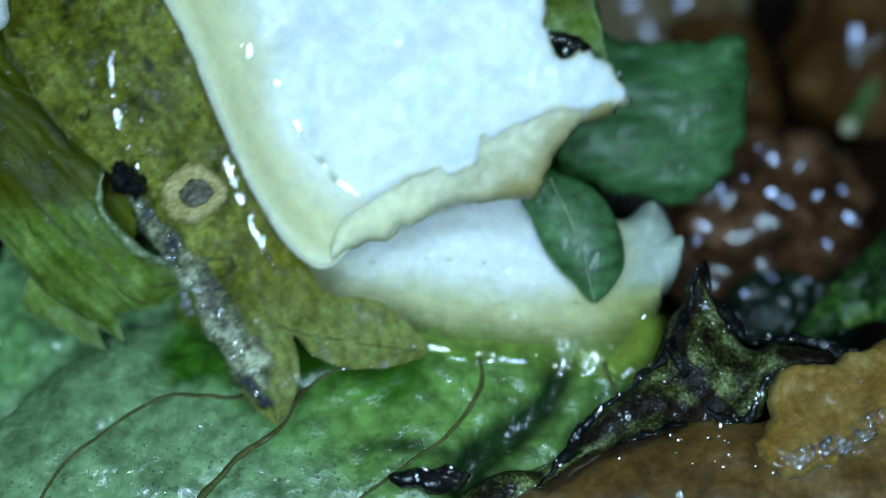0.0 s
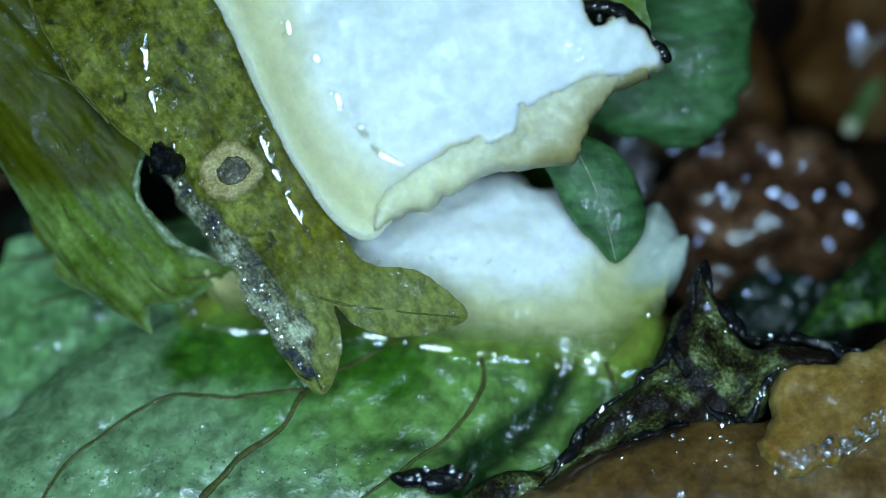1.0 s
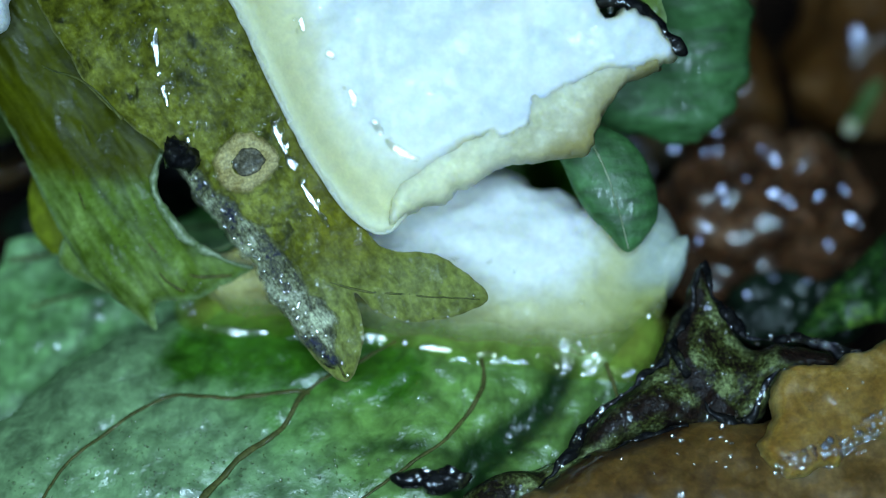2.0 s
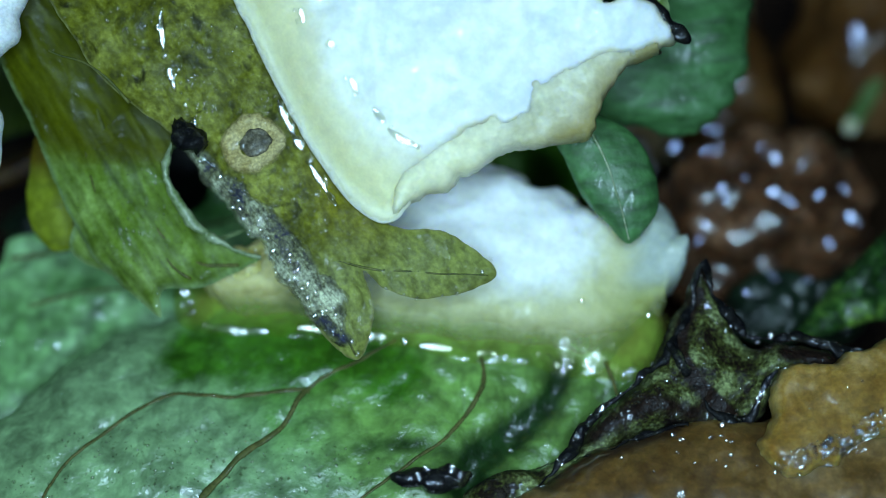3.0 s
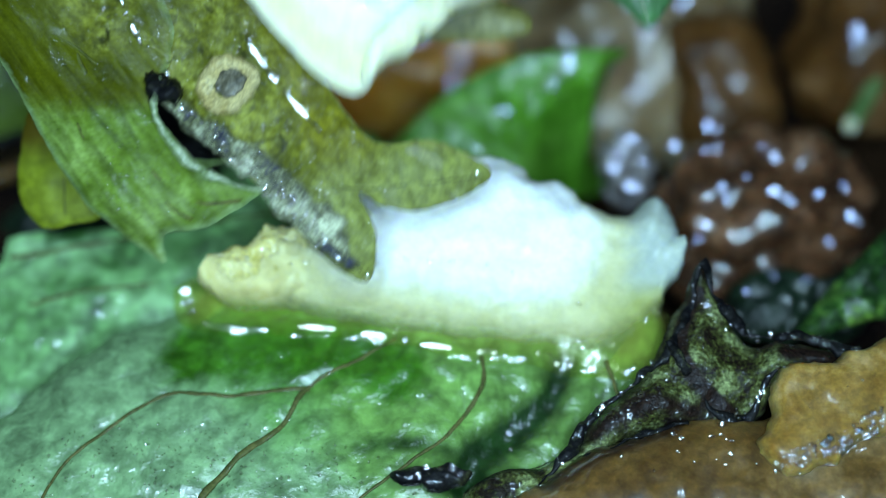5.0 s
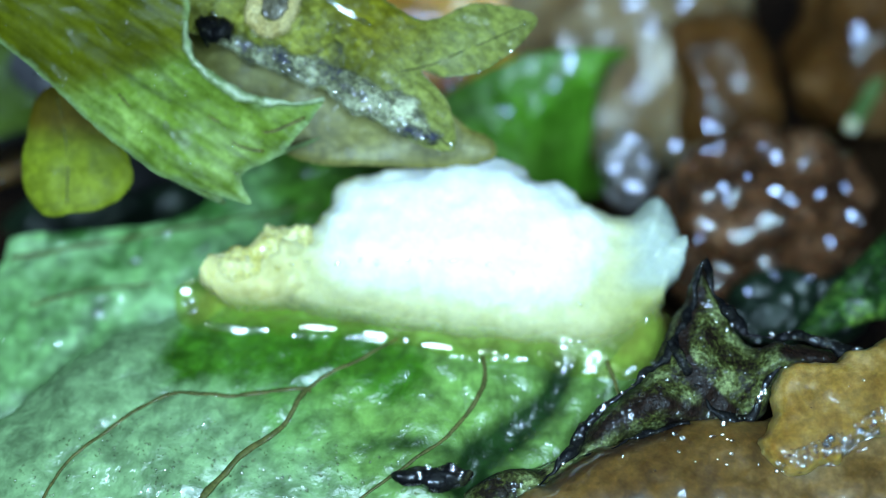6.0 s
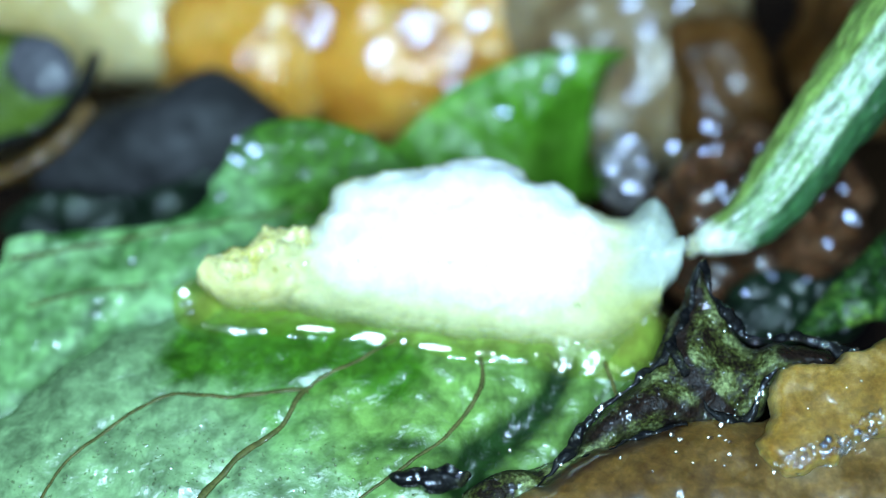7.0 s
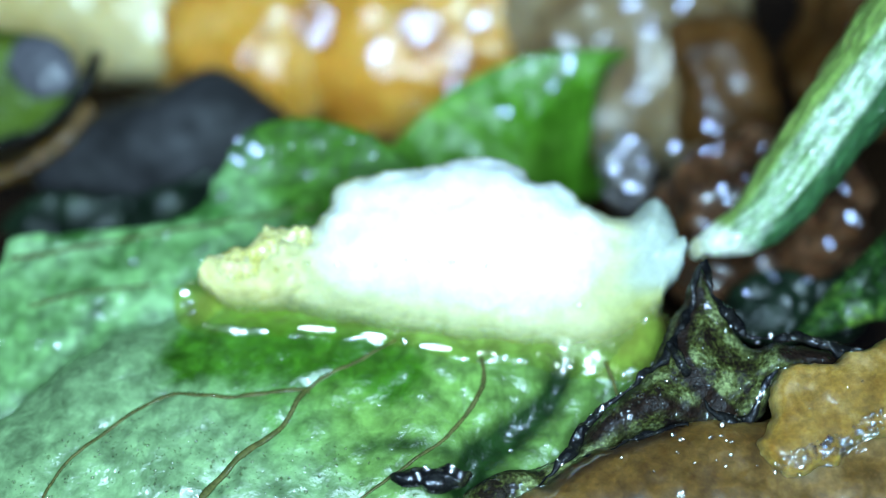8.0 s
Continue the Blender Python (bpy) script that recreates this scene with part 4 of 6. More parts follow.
# Dark band by the scorched leaf: its shadow painted in with a charred edge.
ob = part("onion_slice", solid(SLICE, 0.11, slice_front,
          lambda q, d: -1.2 * dome(d, 0.8), 0.08, 0.6, marks=[("char_shade", lambda q: np.exp(-(line_distance(q, [(-3.2, -0.4), (-2.1, 0.25), (-0.7, 0.8)]) / 0.38) ** 2))]), CARAMEL)
tagged_at(ob, lens_frame @ pose(0.00527, -0.00440, 0.00422, -30, 0, 0), "glossy brown caramelised onion slice", "onion")
glints_on(lambda q, d: slice_front(q, edge_distance(q, resample(SLICE, 0.2, True))), [(-0.68, 0.49, 0.088), (-0.54, 0.37, 0.088), (0.05, 0.37, 0.088), (0.24, 0.42, 0.062), (0.37, -0.02, 0.07), (-1.75, 0, 0.044), (0.26, -0.24, 0.044), (-0.35, -0.18, 0.035), (-1.15, -0.36, 0.035), (0.52, 0.8, 0.044), (0.88, -0.24, 0.035), (-0.65, 0.06, 0.052), (0.09, -0.13, 0.028), (0.42, 0.27, 0.052), (0.33, 0.32, 0.031)], ob, 0.02, 28, SPARKLE, 0.18)
ob = part("onion_chunk", solid(CHUNK, 0.1, chunk_front,
          lambda q, d: -0.9 * dome(d, 0.5), 0.1, 0.4, 3.0), SYRUP)
tagged_at(ob, lens_frame @ pose(0.00771, -0.00325, 0.00442, -22, 0, 0), "orange-brown caramelised onion chunk with wet sparkles", "onion")
glints_on(lambda q, d: chunk_front(q, edge_distance(q, resample(CHUNK, 0.2, True))), [(-1.21, -1.14, 0.077), (-1.27, -1.32, 0.053), (-0.97, -1.18, 0.078), (-0.91, -1.04, 0.071), (-0.84, -1.18, 0.079), (-0.98, -1.05, 0.064), (-0.71, -1.08, 0.062), (-0.8, -1.3, 0.069), (-0.84, -1.06, 0.04), (-0.75, -1.22, 0.069), (-0.48, -1.07, 0.043), (-0.35, -0.95, 0.064), (-0.23, -0.96, 0.071), (-0.17, -1.14, 0.071), (-0.14, -1.11, 0.044), (-0.08, -1.08, 0.102), (-0.19, -1.13, 0.044), (-0.05, -1.03, 0.05), (0.01, -0.77, 0.062), (0.11, -0.83, 0.062), (0.04, -0.89, 0.078), (0.1, -0.92, 0.118), (0.08, -0.73, 0.076), (0.36, -0.73, 0.043), (0.38, -0.92, 0.07), (0.48, -0.89, 0.062), (0.35, -0.6, 0.036), (0.56, -0.64, 0.106), (0.32, -0.82, 0.062), (0.42, -0.56, 0.068), (0.38, -0.56, 0.096), (0.8, -0.54, 0.048), (0.87, -0.37, 0.035), (0.7, -0.41, 0.06), (0.68, -0.37, 0.06), (0.82, -0.21, 0.075), (1.18, -0.23, 0.106), (1.1, -0.02, 0.036), (0.91, -0.27, 0.067), (1.26, 0.05, 0.102), (-0.51, -0.06, 0.025), (0.26, 0.35, 0.025), (0.55, 0.47, 0.04), (1.06, 0.47, 0.025)], ob, 0.03, 22, SPARKLE, 0.16)
spray_on(lambda q, d: chunk_front(q, edge_distance(q, resample(CHUNK, 0.2, True))), [(-1.35, -1.25), (-0.9, -0.9), (0.1, -0.55), (1.2, 0.2), (1.5, -0.1), (0.7, -0.65), (0.0, -1.0), (-0.9, -1.3)], 400, (0.025, 0.11), ob, 0.04, 22, 4)


# ---- scorched leaf with black curled rims ----
def char_surface(q, d):
    return 0.25 * fbm(q, 1.0, 3, 2.0) - 0.3 * np.exp(-d / 0.2)


leaf = thing("scorched_leaf", lens_frame @ pose(0.00474, -0.00272, 0.00398, -15, 0, 0), "scorched herb leaf with black shiny curled rims", "leaf")
part("blade", leaf_mesh([(0.56, 2.49), (1.09, 1.52), (1.52, 0.87), (2.5, 0.82), (3.4, 0.6), (3.0, 0.1), (2.1, 0.0), (1.68, -0.63), (0.98, -0.94), (-0.03, -0.83), (-1.63, -1.46), (-2.77, -2.49), (-4.56, -2.82), (-4, -1.93), (-2.31, -1.46), (-1.61, -0.63), (-0.56, 0.29), (-0.19, 1.05), (0.24, 1.87)], 0.08, char_surface, 0.09, 0.05, 4.0, [("strand", lambda q: np.exp(-(line_distance(q, [(0.5, 1.9), (0.15, 1.2), (0.1, 0.5), (0.5, -0.1), (1.1, -0.6)]) / 0.2) ** 2) + 0.85 * np.exp(-(line_distance(q, [(2.2, 0.6), (3.4, 0.4)]) / 0.3) ** 2) + 0.8 * np.exp(-(line_distance(q, [(-1.7, -1.0), (-0.7, -0.45), (0.3, -0.6)]) / 0.32) ** 2))]), SCORCH, leaf)
for k, path in enumerate([
        [(0.56, 2.52), (0.42, 1.87), (-0.08, 0.93), (-0.44, 0.35), (-1.38, -0.32), (-1.84, -0.78), (-2.31, -1.46), (-3.11, -2.38)],
        [(0.56, 2.47), (1.04, 1.58), (1.53, 0.93), (2.56, 0.93), (3.23, 0.72), (3.89, 0.58)],
        [(-0.14, 0.93), (0.23, 0.12), (0.77, -0.57), (1.33, -0.75), (1.64, -0.23), (2.01, 0.29)],
        # Black lower edge, laid also over the shadow band below the leaf.
        [(-2.7, -2.35), (-2.2, -1.9), (-1.63, -1.42), (-0.8, -1.05), (0.1, -0.88)]]):
    p = resample(path, 0.1, False)
    part("rim", tube_mesh(np.column_stack([p, char_surface(p, np.full(len(p), 0.25)) + 0.14]), lambda t, k=k: 0.03 + 0.045 * math.sin(math.pi * min(1, 0.15 + t)) + 0.05 * math.sin(7 * t + 2 * k) ** 2 + (0.07 * math.sin(math.pi * max(0, t - 0.5) / 0.5) if k == 1 else 0), 14, 0.04, 1.1, 0.5, k, 0.6, 0, 0.09), CHAR, leaf, "black curled rim")
glints_on(lambda q, d: np.maximum(char_surface(q, d), 0) + 0.16, [(-0.74, 0.09, 0.049), (-1.18, -0.24, 0.057), (-1.56, -0.52, 0.097), (-1.6, -0.59, 0.062), (-1.66, -0.68, 0.054), (1.86, 0.95, 0.069), (2.31, 0.87, 0.06), (2.78, 0.85, 0.065), (2.97, 0.73, 0.082), (3.53, 0.64, 0.079), (3.58, 0.57, 0.107), (1.64, -0.23, 0.12), (1.55, -0.37, 0.096), (2.12, 0.23, 0.084), (0.82, -0.86, 0.096), (3.9, 0.46, 0.096), (3.5, 0.41, 0.108), (0.5, 1.59, 0.038), (0.63, 1.65, 0.043), (0.97, 1.04, 0.055), (1.08, 1.14, 0.05), (-2.38, -1.66, 0.062), (-2.78, -2.1, 0.062), (-2.82, -2.2, 0.067), (-3.1, -2.36, 0.061)], leaf, 0.06, 15, SPARKLE)
spray_on(char_surface, [(0.5, 2.2), (1.4, 0.8), (1.8, 0.2), (1.0, -0.8), (-1.5, -1.3), (-3.6, -2.4), (-2.4, -1.5), (-1.5, -0.6), (-0.4, 0.4)], 130, (0.014, 0.045), leaf, 0.1, 15, 3)
for k, edge in enumerate([[(1.2, 1.35), (1.6, 1.0), (2.5, 1.02), (3.9, 0.68), (3.9, 0.46), (2.5, 0.78), (1.5, 0.8), (1.1, 1.2)], [(-0.1, 1.0), (-0.5, 0.42), (-1.4, -0.25), (-1.9, -0.75), (-2.5, -1.6), (-2.35, -1.65), (-1.75, -0.88), (-1.3, -0.42), (-0.4, 0.22), (0.02, 0.9)], [(0.7, -0.6), (1.3, -0.8), (1.72, -0.25), (2.1, 0.25), (1.98, 0.3), (1.55, -0.2), (1.25, -0.65), (0.75, -0.48)]]):
    spray_on(char_surface, edge, 34, (0.03, 0.085), leaf, 0.2, 15, 20 + k)
ob = part("charred_flake", solid([(-0.82, 0.14), (-0.06, 0.28), (0.71, 0.21), (0.77, -0.02), (0.27, -0.26), (-0.49, -0.14)], 0.06, lambda q, d: 0.2 * dome(d, 0.2) + 0.08 * fbm(q, 0.3, 3, 1.0), lambda q, d: -0.1 * dome(d, 0.1), 0.06, 0.3), CHAR)
tagged_at(ob, lens_frame @ pose(-0.00021, -0.00448, 0.00526, -30, 0, 0), "black charred flake on the green leaf", "flake")
glints_on(lambda q, d: np.full(len(q), 0.22), [(-0.11, 0.14, 0.096), (0.38, 0.12, 0.112), (0.55, 0, 0.08), (-0.27, 0, 0.08)], ob, 0.04, 28)
leaf = thing("herb_leaf", lens_frame @ pose(0.00877, -0.00084, 0.00149, -5, 0, 0), "dark green crumpled leaf with a bright edge", "leaf")
part("blade", leaf_mesh([(-1.06, -1.04), (-0.43, -0.18), (0.51, 0.86), (1.76, 1.72), (1.7, -0.61), (0.35, -0.76), (-0.63, -1.08)], 0.08, lambda q, d: 0.3 * fbm(q, 1.0, 3, 3.0) - 0.2 * np.exp(-d / 0.2), 0.08, 0.06, 2.0), SIDE, leaf)
# Dark leaf added over the murky teal shadow; its colour carries that shade.
leaf = thing("herb_leaf", lens_frame @ pose(0.00790, -0.00105, -0.00030, -20, -8, 0), "dark blue-green wilted leaf tucked below the raisin", "leaf")
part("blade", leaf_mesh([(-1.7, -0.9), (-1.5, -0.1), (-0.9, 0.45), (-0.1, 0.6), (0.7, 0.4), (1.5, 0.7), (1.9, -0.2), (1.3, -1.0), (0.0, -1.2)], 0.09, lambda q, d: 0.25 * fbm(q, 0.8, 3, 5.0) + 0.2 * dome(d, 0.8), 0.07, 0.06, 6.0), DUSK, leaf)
glints_on(lambda q, d: np.full(len(q), 0.4), [(-0.4, 0.3, 0.14), (0.35, 0.2, 0.12), (-1.0, -0.1, 0.1)], leaf, 0.05, 15, GLINT, 0.15, -8)
ob = part("herb_stalk", tube_mesh([tuple(1000 * c for c in p) for p in ((0.01022, 0.00309, -0.00400), (0.01104, 0.00442, -0.00430), (0.01226, 0.00617, -0.00460))], 0.22, 12, 0.15, 0.15, 0.6), STEM)
tagged_at(ob, lens_frame, "short green stalk with a pale cut end", "stalk")
cut = part("cut_end", blob_mesh((0.22, 0.2, 0.18), [(0.2, 0.04, 0)], 3, 2.0), RIND, ob, "pale cut end")
cut.location = (0.01017, 0.00306, -0.00390)

# ---- the lifted herb leaf with a ring-shaped spot ----
herb = thing("parsley_leaf", lens_frame @ pose(-0.00372, 0.00213, 0.00420, 0, 0, 0), "olive green oiled parsley leaf with a tan ring spot", "leaf")


def herb_surface(q, d):
    return 0.12 * fbm(q, 1.8, 2, 3.0) - 0.05 * np.exp(-d / 0.3) + 0.04 * fbm(q, 0.4, 3, 4.0)


part("blade", leaf_mesh([(-4.47, 4.67), (0.17, 4.67), (0.74, 2.64), (1.53, 0.71), (2.21, -0.87), (2.77, -1.64), (3.79, -1.75), (4.47, -2.15), (4.88, -2.63), (4.24, -2.97), (3.34, -3.1), (2.66, -2.91), (2.21, -2.55), (2.41, -3.42), (2.07, -4.32), (1.19, -3.53), (0.51, -2.34), (-0.17, -1.55), (-0.85, -0.59), (-1.53, 0.15), (-2.43, 0.83), (-3.45, 1.96)], 0.075, herb_surface, 0.022, 0.025, 5.0), OLIVE, herb)
veins_on(herb_surface, [
    [(-0.85, -0.42), (0.06, -1.55), (0.96, -2.57), (1.64, -3.48), (2.05, -4.21)],
    [(1.19, -2.12), (2.21, -2.46), (3.45, -2.57), (4.7, -2.63)],
    [(-2.43, 0.83), (-3.11, 1.51), (-4.02, 1.85)]], 0.04, herb, -0.005)
RING = [((0.64 + 0.04 * math.sin(2 * a + 1) + 0.02 * math.sin(5 * a)) * math.cos(a), (0.66 + 0.05 * math.sin(2 * a + 0.5)) * math.sin(a)) for a in np.linspace(0, 2 * math.pi, 18)[:-1]]
part("ring_spot", solid(RING, 0.045, lambda q, d: herb_surface(q, d + 9) + 0.015 + 0.05 * np.sin(np.clip((d + 0.05) / 0.45, 0, 1) * math.pi) * (1 + 0.6 * fbm(q, 0.3, 3, 3.0)), lambda q, d: herb_surface(q, d + 9) - 0.03, 0.06, 0.3, 2.0), TAN, herb, "tan ring spot")
bub = part("bubble", blob_mesh((0.31, 0.29, 0.06), [(0.3, 0.07, 0), (0.12, 0.02, 0)], 4, 1.0), BUBBLE, herb, "grey glassy bubble")
bub.location = (0.08 * MM, 0.02 * MM, (herb_surface(np.zeros((1, 2)), np.array([9.0]))[0] + 0.07) * MM)
part("knot", tube_mesh([(x, y, 0.12) for x, y in [(-1.55, 0.2), (-1.25, 0.15), (-0.94, -0.1)]], lambda t: 0.24, 12, 0.07, 0.7, 0.2), CHAR, herb, "black shrivelled knot")
SCURF = [(-1.32, -0.03), (-0.62, -0.31), (0.17, -1.04), (1.02, -2), (1.71, -2.8), (2.09, -3.93), (1.6, -3.93), (0.87, -3.11), (0.26, -2.3), (-0.35, -1.57), (-0.96, -0.67)]
part("scurf", solid(SCURF, 0.06, lambda q, d: herb_surface(q, d + 9) + 0.022 + 0.02 * dome(d, 0.4) + 0.012 * fbm(q, 0.2, 3, 1.0), lambda q, d: herb_surface(q, d + 9) - 0.02, 0.14, 0.5), SCALE, herb, "rough grey and black scurf along the rib")
spray_on(herb_surface, SCURF, 70, (0.014, 0.04), herb, 0.06, 0, 5)
spray_on(herb_surface, [(-1.5, 0.2), (-2.6, 1.6), (-2.4, 3.2), (-0.4, 3.2), (0.2, 1.6), (-0.8, 0.6)], 60, (0.014, 0.04), herb, 0.03, 0, 6)
glints_on(herb_surface, [(-1.92, 2.81, 0.085), (-1.83, 2.3, 0.102), (-1.78, 2.01, 0.085), (-1.72, 1.79, 0.136), (-1.62, 1.45, 0.153), (-1.55, 1.39, 0.119), (-1.41, 1.05, 0.068), (-1.34, 0.77, 0.085), (-1.19, 0.43, 0.119), (-1.11, 0.32, 0.085), (2.66, -2.89, 0.0425), (3.02, -3.02, 0.0425), (3.28, -3.09, 0.0595), (3.79, -3.04, 0.0425), (4.08, -3, 0.051), (-0.34, -0.87, 0.085), (-0.11, -1.04, 0.102), (0.17, -1.49, 0.085), (1.98, -3.93, 0.068), (2.09, -4.18, 0.085), (4.58, -2.57, 0.051), (0.57, 0.71, 0.104), (0.66, 0.59, 0.153), (0.7, 0.52, 0.111), (0.77, 0.34, 0.158), (0.8, 0.36, 0.136), (0.84, 0.25, 0.1), (0.96, 0.02, 0.165), (1, -0.02, 0.111), (1.15, -0.29, 0.16), (1.44, -0.76, 0.121), (1.46, -0.83, 0.099), (1.6, -1.09, 0.088), (-1.17, 0.44, 0.108), (-1.12, 0.38, 0.063), (-1, 0.16, 0.106), (-1.01, 0.18, 0.065), (-1.03, 0.11, 0.106)], herb, 0.012)

streaks_on(herb_surface, [[(0.51, 0.85), (0.65, 0.54), (0.8, 0.19)], [(0.78, 0.24), (0.92, -0.01), (1.03, -0.17)], [(1.14, -0.4), (1.32, -0.67), (1.51, -0.98)], [(1.46, -0.92), (1.6, -1.1), (1.71, -1.26)], [(-1.75, 2.64), (-1.75, 2.3), (-1.72, 1.82)], [(-1.64, 1.51), (-1.57, 1.28), (-1.51, 1.03)]], herb, 0.05)
glints_on(herb_surface, [(-1.08, 0.01, 0.057), (-0.96, -0.31, 0.075), (-0.97, -0.34, 0.053), (-1.04, -0.33, 0.073), (-0.77, -0.42, 0.078), (-0.71, -0.52, 0.058), (-0.61, -0.66, 0.057), (-0.41, -0.86, 0.053), (-0.26, -1.13, 0.058), (-0.41, -0.95, 0.075), (-0.36, -1.27, 0.063), (-0.24, -1.32, 0.041), (-0.24, -1.29, 0.041), (0.1, -1.32, 0.046), (-0.16, -1.49, 0.058), (0.14, -1.61, 0.072), (0.32, -1.7, 0.048), (0.15, -1.53, 0.04), (0.26, -1.86, 0.047), (0.19, -1.73, 0.068), (0.33, -1.88, 0.07), (0.42, -2.13, 0.076), (0.38, -2.28, 0.069), (0.43, -2.13, 0.065), (0.71, -2.12, 0.063), (0.76, -2.33, 0.078), (0.62, -2.31, 0.048), (0.74, -2.39, 0.066), (0.77, -2.21, 0.076), (0.91, -2.54, 0.061), (0.89, -2.38, 0.076), (0.96, -2.46, 0.043), (0.84, -2.56, 0.071), (0.89, -2.41, 0.072), (0.75, -2.72, 0.047), (0.92, -2.8, 0.046), (0.86, -2.71, 0.069), (1.12, -2.78, 0.078), (1.01, -2.89, 0.043), (0.91, -2.74, 0.052), (1.12, -2.83, 0.061), (1.28, -2.94, 0.052), (1.12, -3.06, 0.076), (1.19, -3.23, 0.079), (1.37, -3.23, 0.048), (1.4, -3.23, 0.064), (1.25, -3.43, 0.061), (1.41, -3.41, 0.063), (1.47, -3.4, 0.043), (1.48, -3.31, 0.078), (1.64, -3.27, 0.059), (1.38, -3.36, 0.073), (1.68, -3.4, 0.053), (1.62, -3.72, 0.077), (1.62, -3.8, 0.041)], herb, 0.05)

lobe = thing("parsley_leaf", lens_frame @ pose(-0.00615, 0.00047, 0.00360, 0, 0, 0), "curled green parsley lobe with long veins", "leaf")


def lobe_surface(q, d):
    along = q @ np.array((0.53, -0.85))
    across = q @ np.array((0.85, 0.53))
    return 0.15 * fbm(q, 1.6, 2, 1.0) - 0.12 * np.exp(-d / 0.3) + 0.04 * fbm(np.column_stack([across * 2.4, along * 0.7]), 0.5, 3, 4.0) + 0.10 * np.cos(across * 2.2)


LOBE_RIM = [(0.74, 1.75), (0.6, 1.35), (0.59, 0.95), (0.9, 0.34), (1.43, -0.23), (2.0, -0.5), (2.53, -0.66)]
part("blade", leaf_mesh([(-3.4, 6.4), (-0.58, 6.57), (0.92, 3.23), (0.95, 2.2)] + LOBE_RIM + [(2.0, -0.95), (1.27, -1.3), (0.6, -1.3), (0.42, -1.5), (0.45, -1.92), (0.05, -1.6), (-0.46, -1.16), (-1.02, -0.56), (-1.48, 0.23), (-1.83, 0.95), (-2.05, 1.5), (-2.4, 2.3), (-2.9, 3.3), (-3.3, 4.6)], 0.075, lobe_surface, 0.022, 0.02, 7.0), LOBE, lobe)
veins_on(lobe_surface, [
    [(-1.2, 4.2), (-0.98, 2.94), (-0.8, 2.04), (-0.12, 0.68), (0.6, -0.35), (1.28, -0.8), (2.05, -0.8)],
    [(-1.1, 2.7), (-1.03, 2.03), (-1.06, 1.45), (-0.78, 0.5), (-0.3, -0.53)],
    [(-0.4, 1.2), (0.1, 0.1), (0.7, -0.8), (1.1, -1.1)]], 0.06, lobe, -0.02, VEIN)
spray_on(lobe_surface, [(-1.7, 1.2), (-1.2, -0.1), (0.2, -1.5), (2.2, -0.8), (0.8, 0.2), (0.4, 1.4)], 130, (0.012, 0.032), lobe, 0.03, 0, 7)
part("rim", tube_mesh([(x, y, 0.02 + 0.12 * math.sin(k)) for k, (x, y) in enumerate(LOBE_RIM)], lambda t: 0.03 + 0.06 * math.sin(math.pi * min(0.98, 0.05 + t)), 12, 0.05, 0.8, 0.25, 0.0, 0.8, 0, 0.02), RIM, lobe, "pale frosted rim")

under = thing("parsley_leaf", lens_frame @ pose(-0.00452, 0.00189, 0.00290, 0, 0, 0), "pointed green parsley tip under a curled lobe", "leaf")
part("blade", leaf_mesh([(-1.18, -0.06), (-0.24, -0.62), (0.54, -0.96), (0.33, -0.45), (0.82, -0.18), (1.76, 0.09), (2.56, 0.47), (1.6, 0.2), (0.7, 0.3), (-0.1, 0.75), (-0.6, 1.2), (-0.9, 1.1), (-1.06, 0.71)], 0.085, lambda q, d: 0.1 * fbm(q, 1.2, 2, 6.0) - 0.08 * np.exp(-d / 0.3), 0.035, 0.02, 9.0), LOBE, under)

# Moved to fit the camera's view: parked behind the garlic, then slid out.
skin = thing("parsley_leaf", lens_frame @ pose(-0.00172, 0.00312, 0.00230, 0, 0, 0), "pale yellowish leaf underside kept hidden behind the garlic at first", "leaf")
part("blade", leaf_mesh([(-3.71, 1.68), (-2.63, 1.92), (-0.96, 1.44), (0.96, 0.6), (2.15, -0.42), (2.87, -0.84), (2.75, -1.26), (1.68, -1.39), (0, -1.34), (-1.2, -1.26), (-2.27, -0.6), (-3.23, 0.36)], 0.09, lambda q, d: 0.15 * fbm(q, 1.6, 2, 6.0) - 0.12 * np.exp(-d / 0.4), 0.035, 0.03, 4.0), TAWNY, skin)

tip = thing("parsley_leaf", lens_frame @ pose(-0.00799, 0.00205, 0.00220, 0, 0, 0), "small yellow-green drooping leaf tip", "leaf")
part("blade", leaf_mesh([(-0.67, 1.2), (-0.1, 1.44), (0.6, 1.0), (1.25, 0.1), (1.35, -0.7), (0.8, -1.15), (0.14, -1.3), (-0.52, -1.32), (-0.94, -0.6), (-0.89, 0.36)], 0.09, lambda q, d: 0.1 * dome(d, 1.2) + 0.1 * fbm(q, 0.9, 2, 1.0), 0.035, 0.03), DROOP, tip)
veins_on(lambda q, d: 0.1 * fbm(q, 0.9, 2, 1.0) + 0.1, [[(-0.22, 1.2), (0.02, 0.12), (0, -1.08)]], 0.03, tip, 0.02)
glints_on(lambda q, d: np.full(len(q), 0.1), [(-0.58, 1.9, 0.13), (-0.55, 1.62, 0.156)], tip, 0.05)

# ---- the lifted garlic piece ----
garlic_up = thing("garlic_piece", lens_frame @ pose(-0.00105, 0.00057, 0.00470, 0, 0, 0), "large broken white garlic piece with a yellow oily side", "garlic")
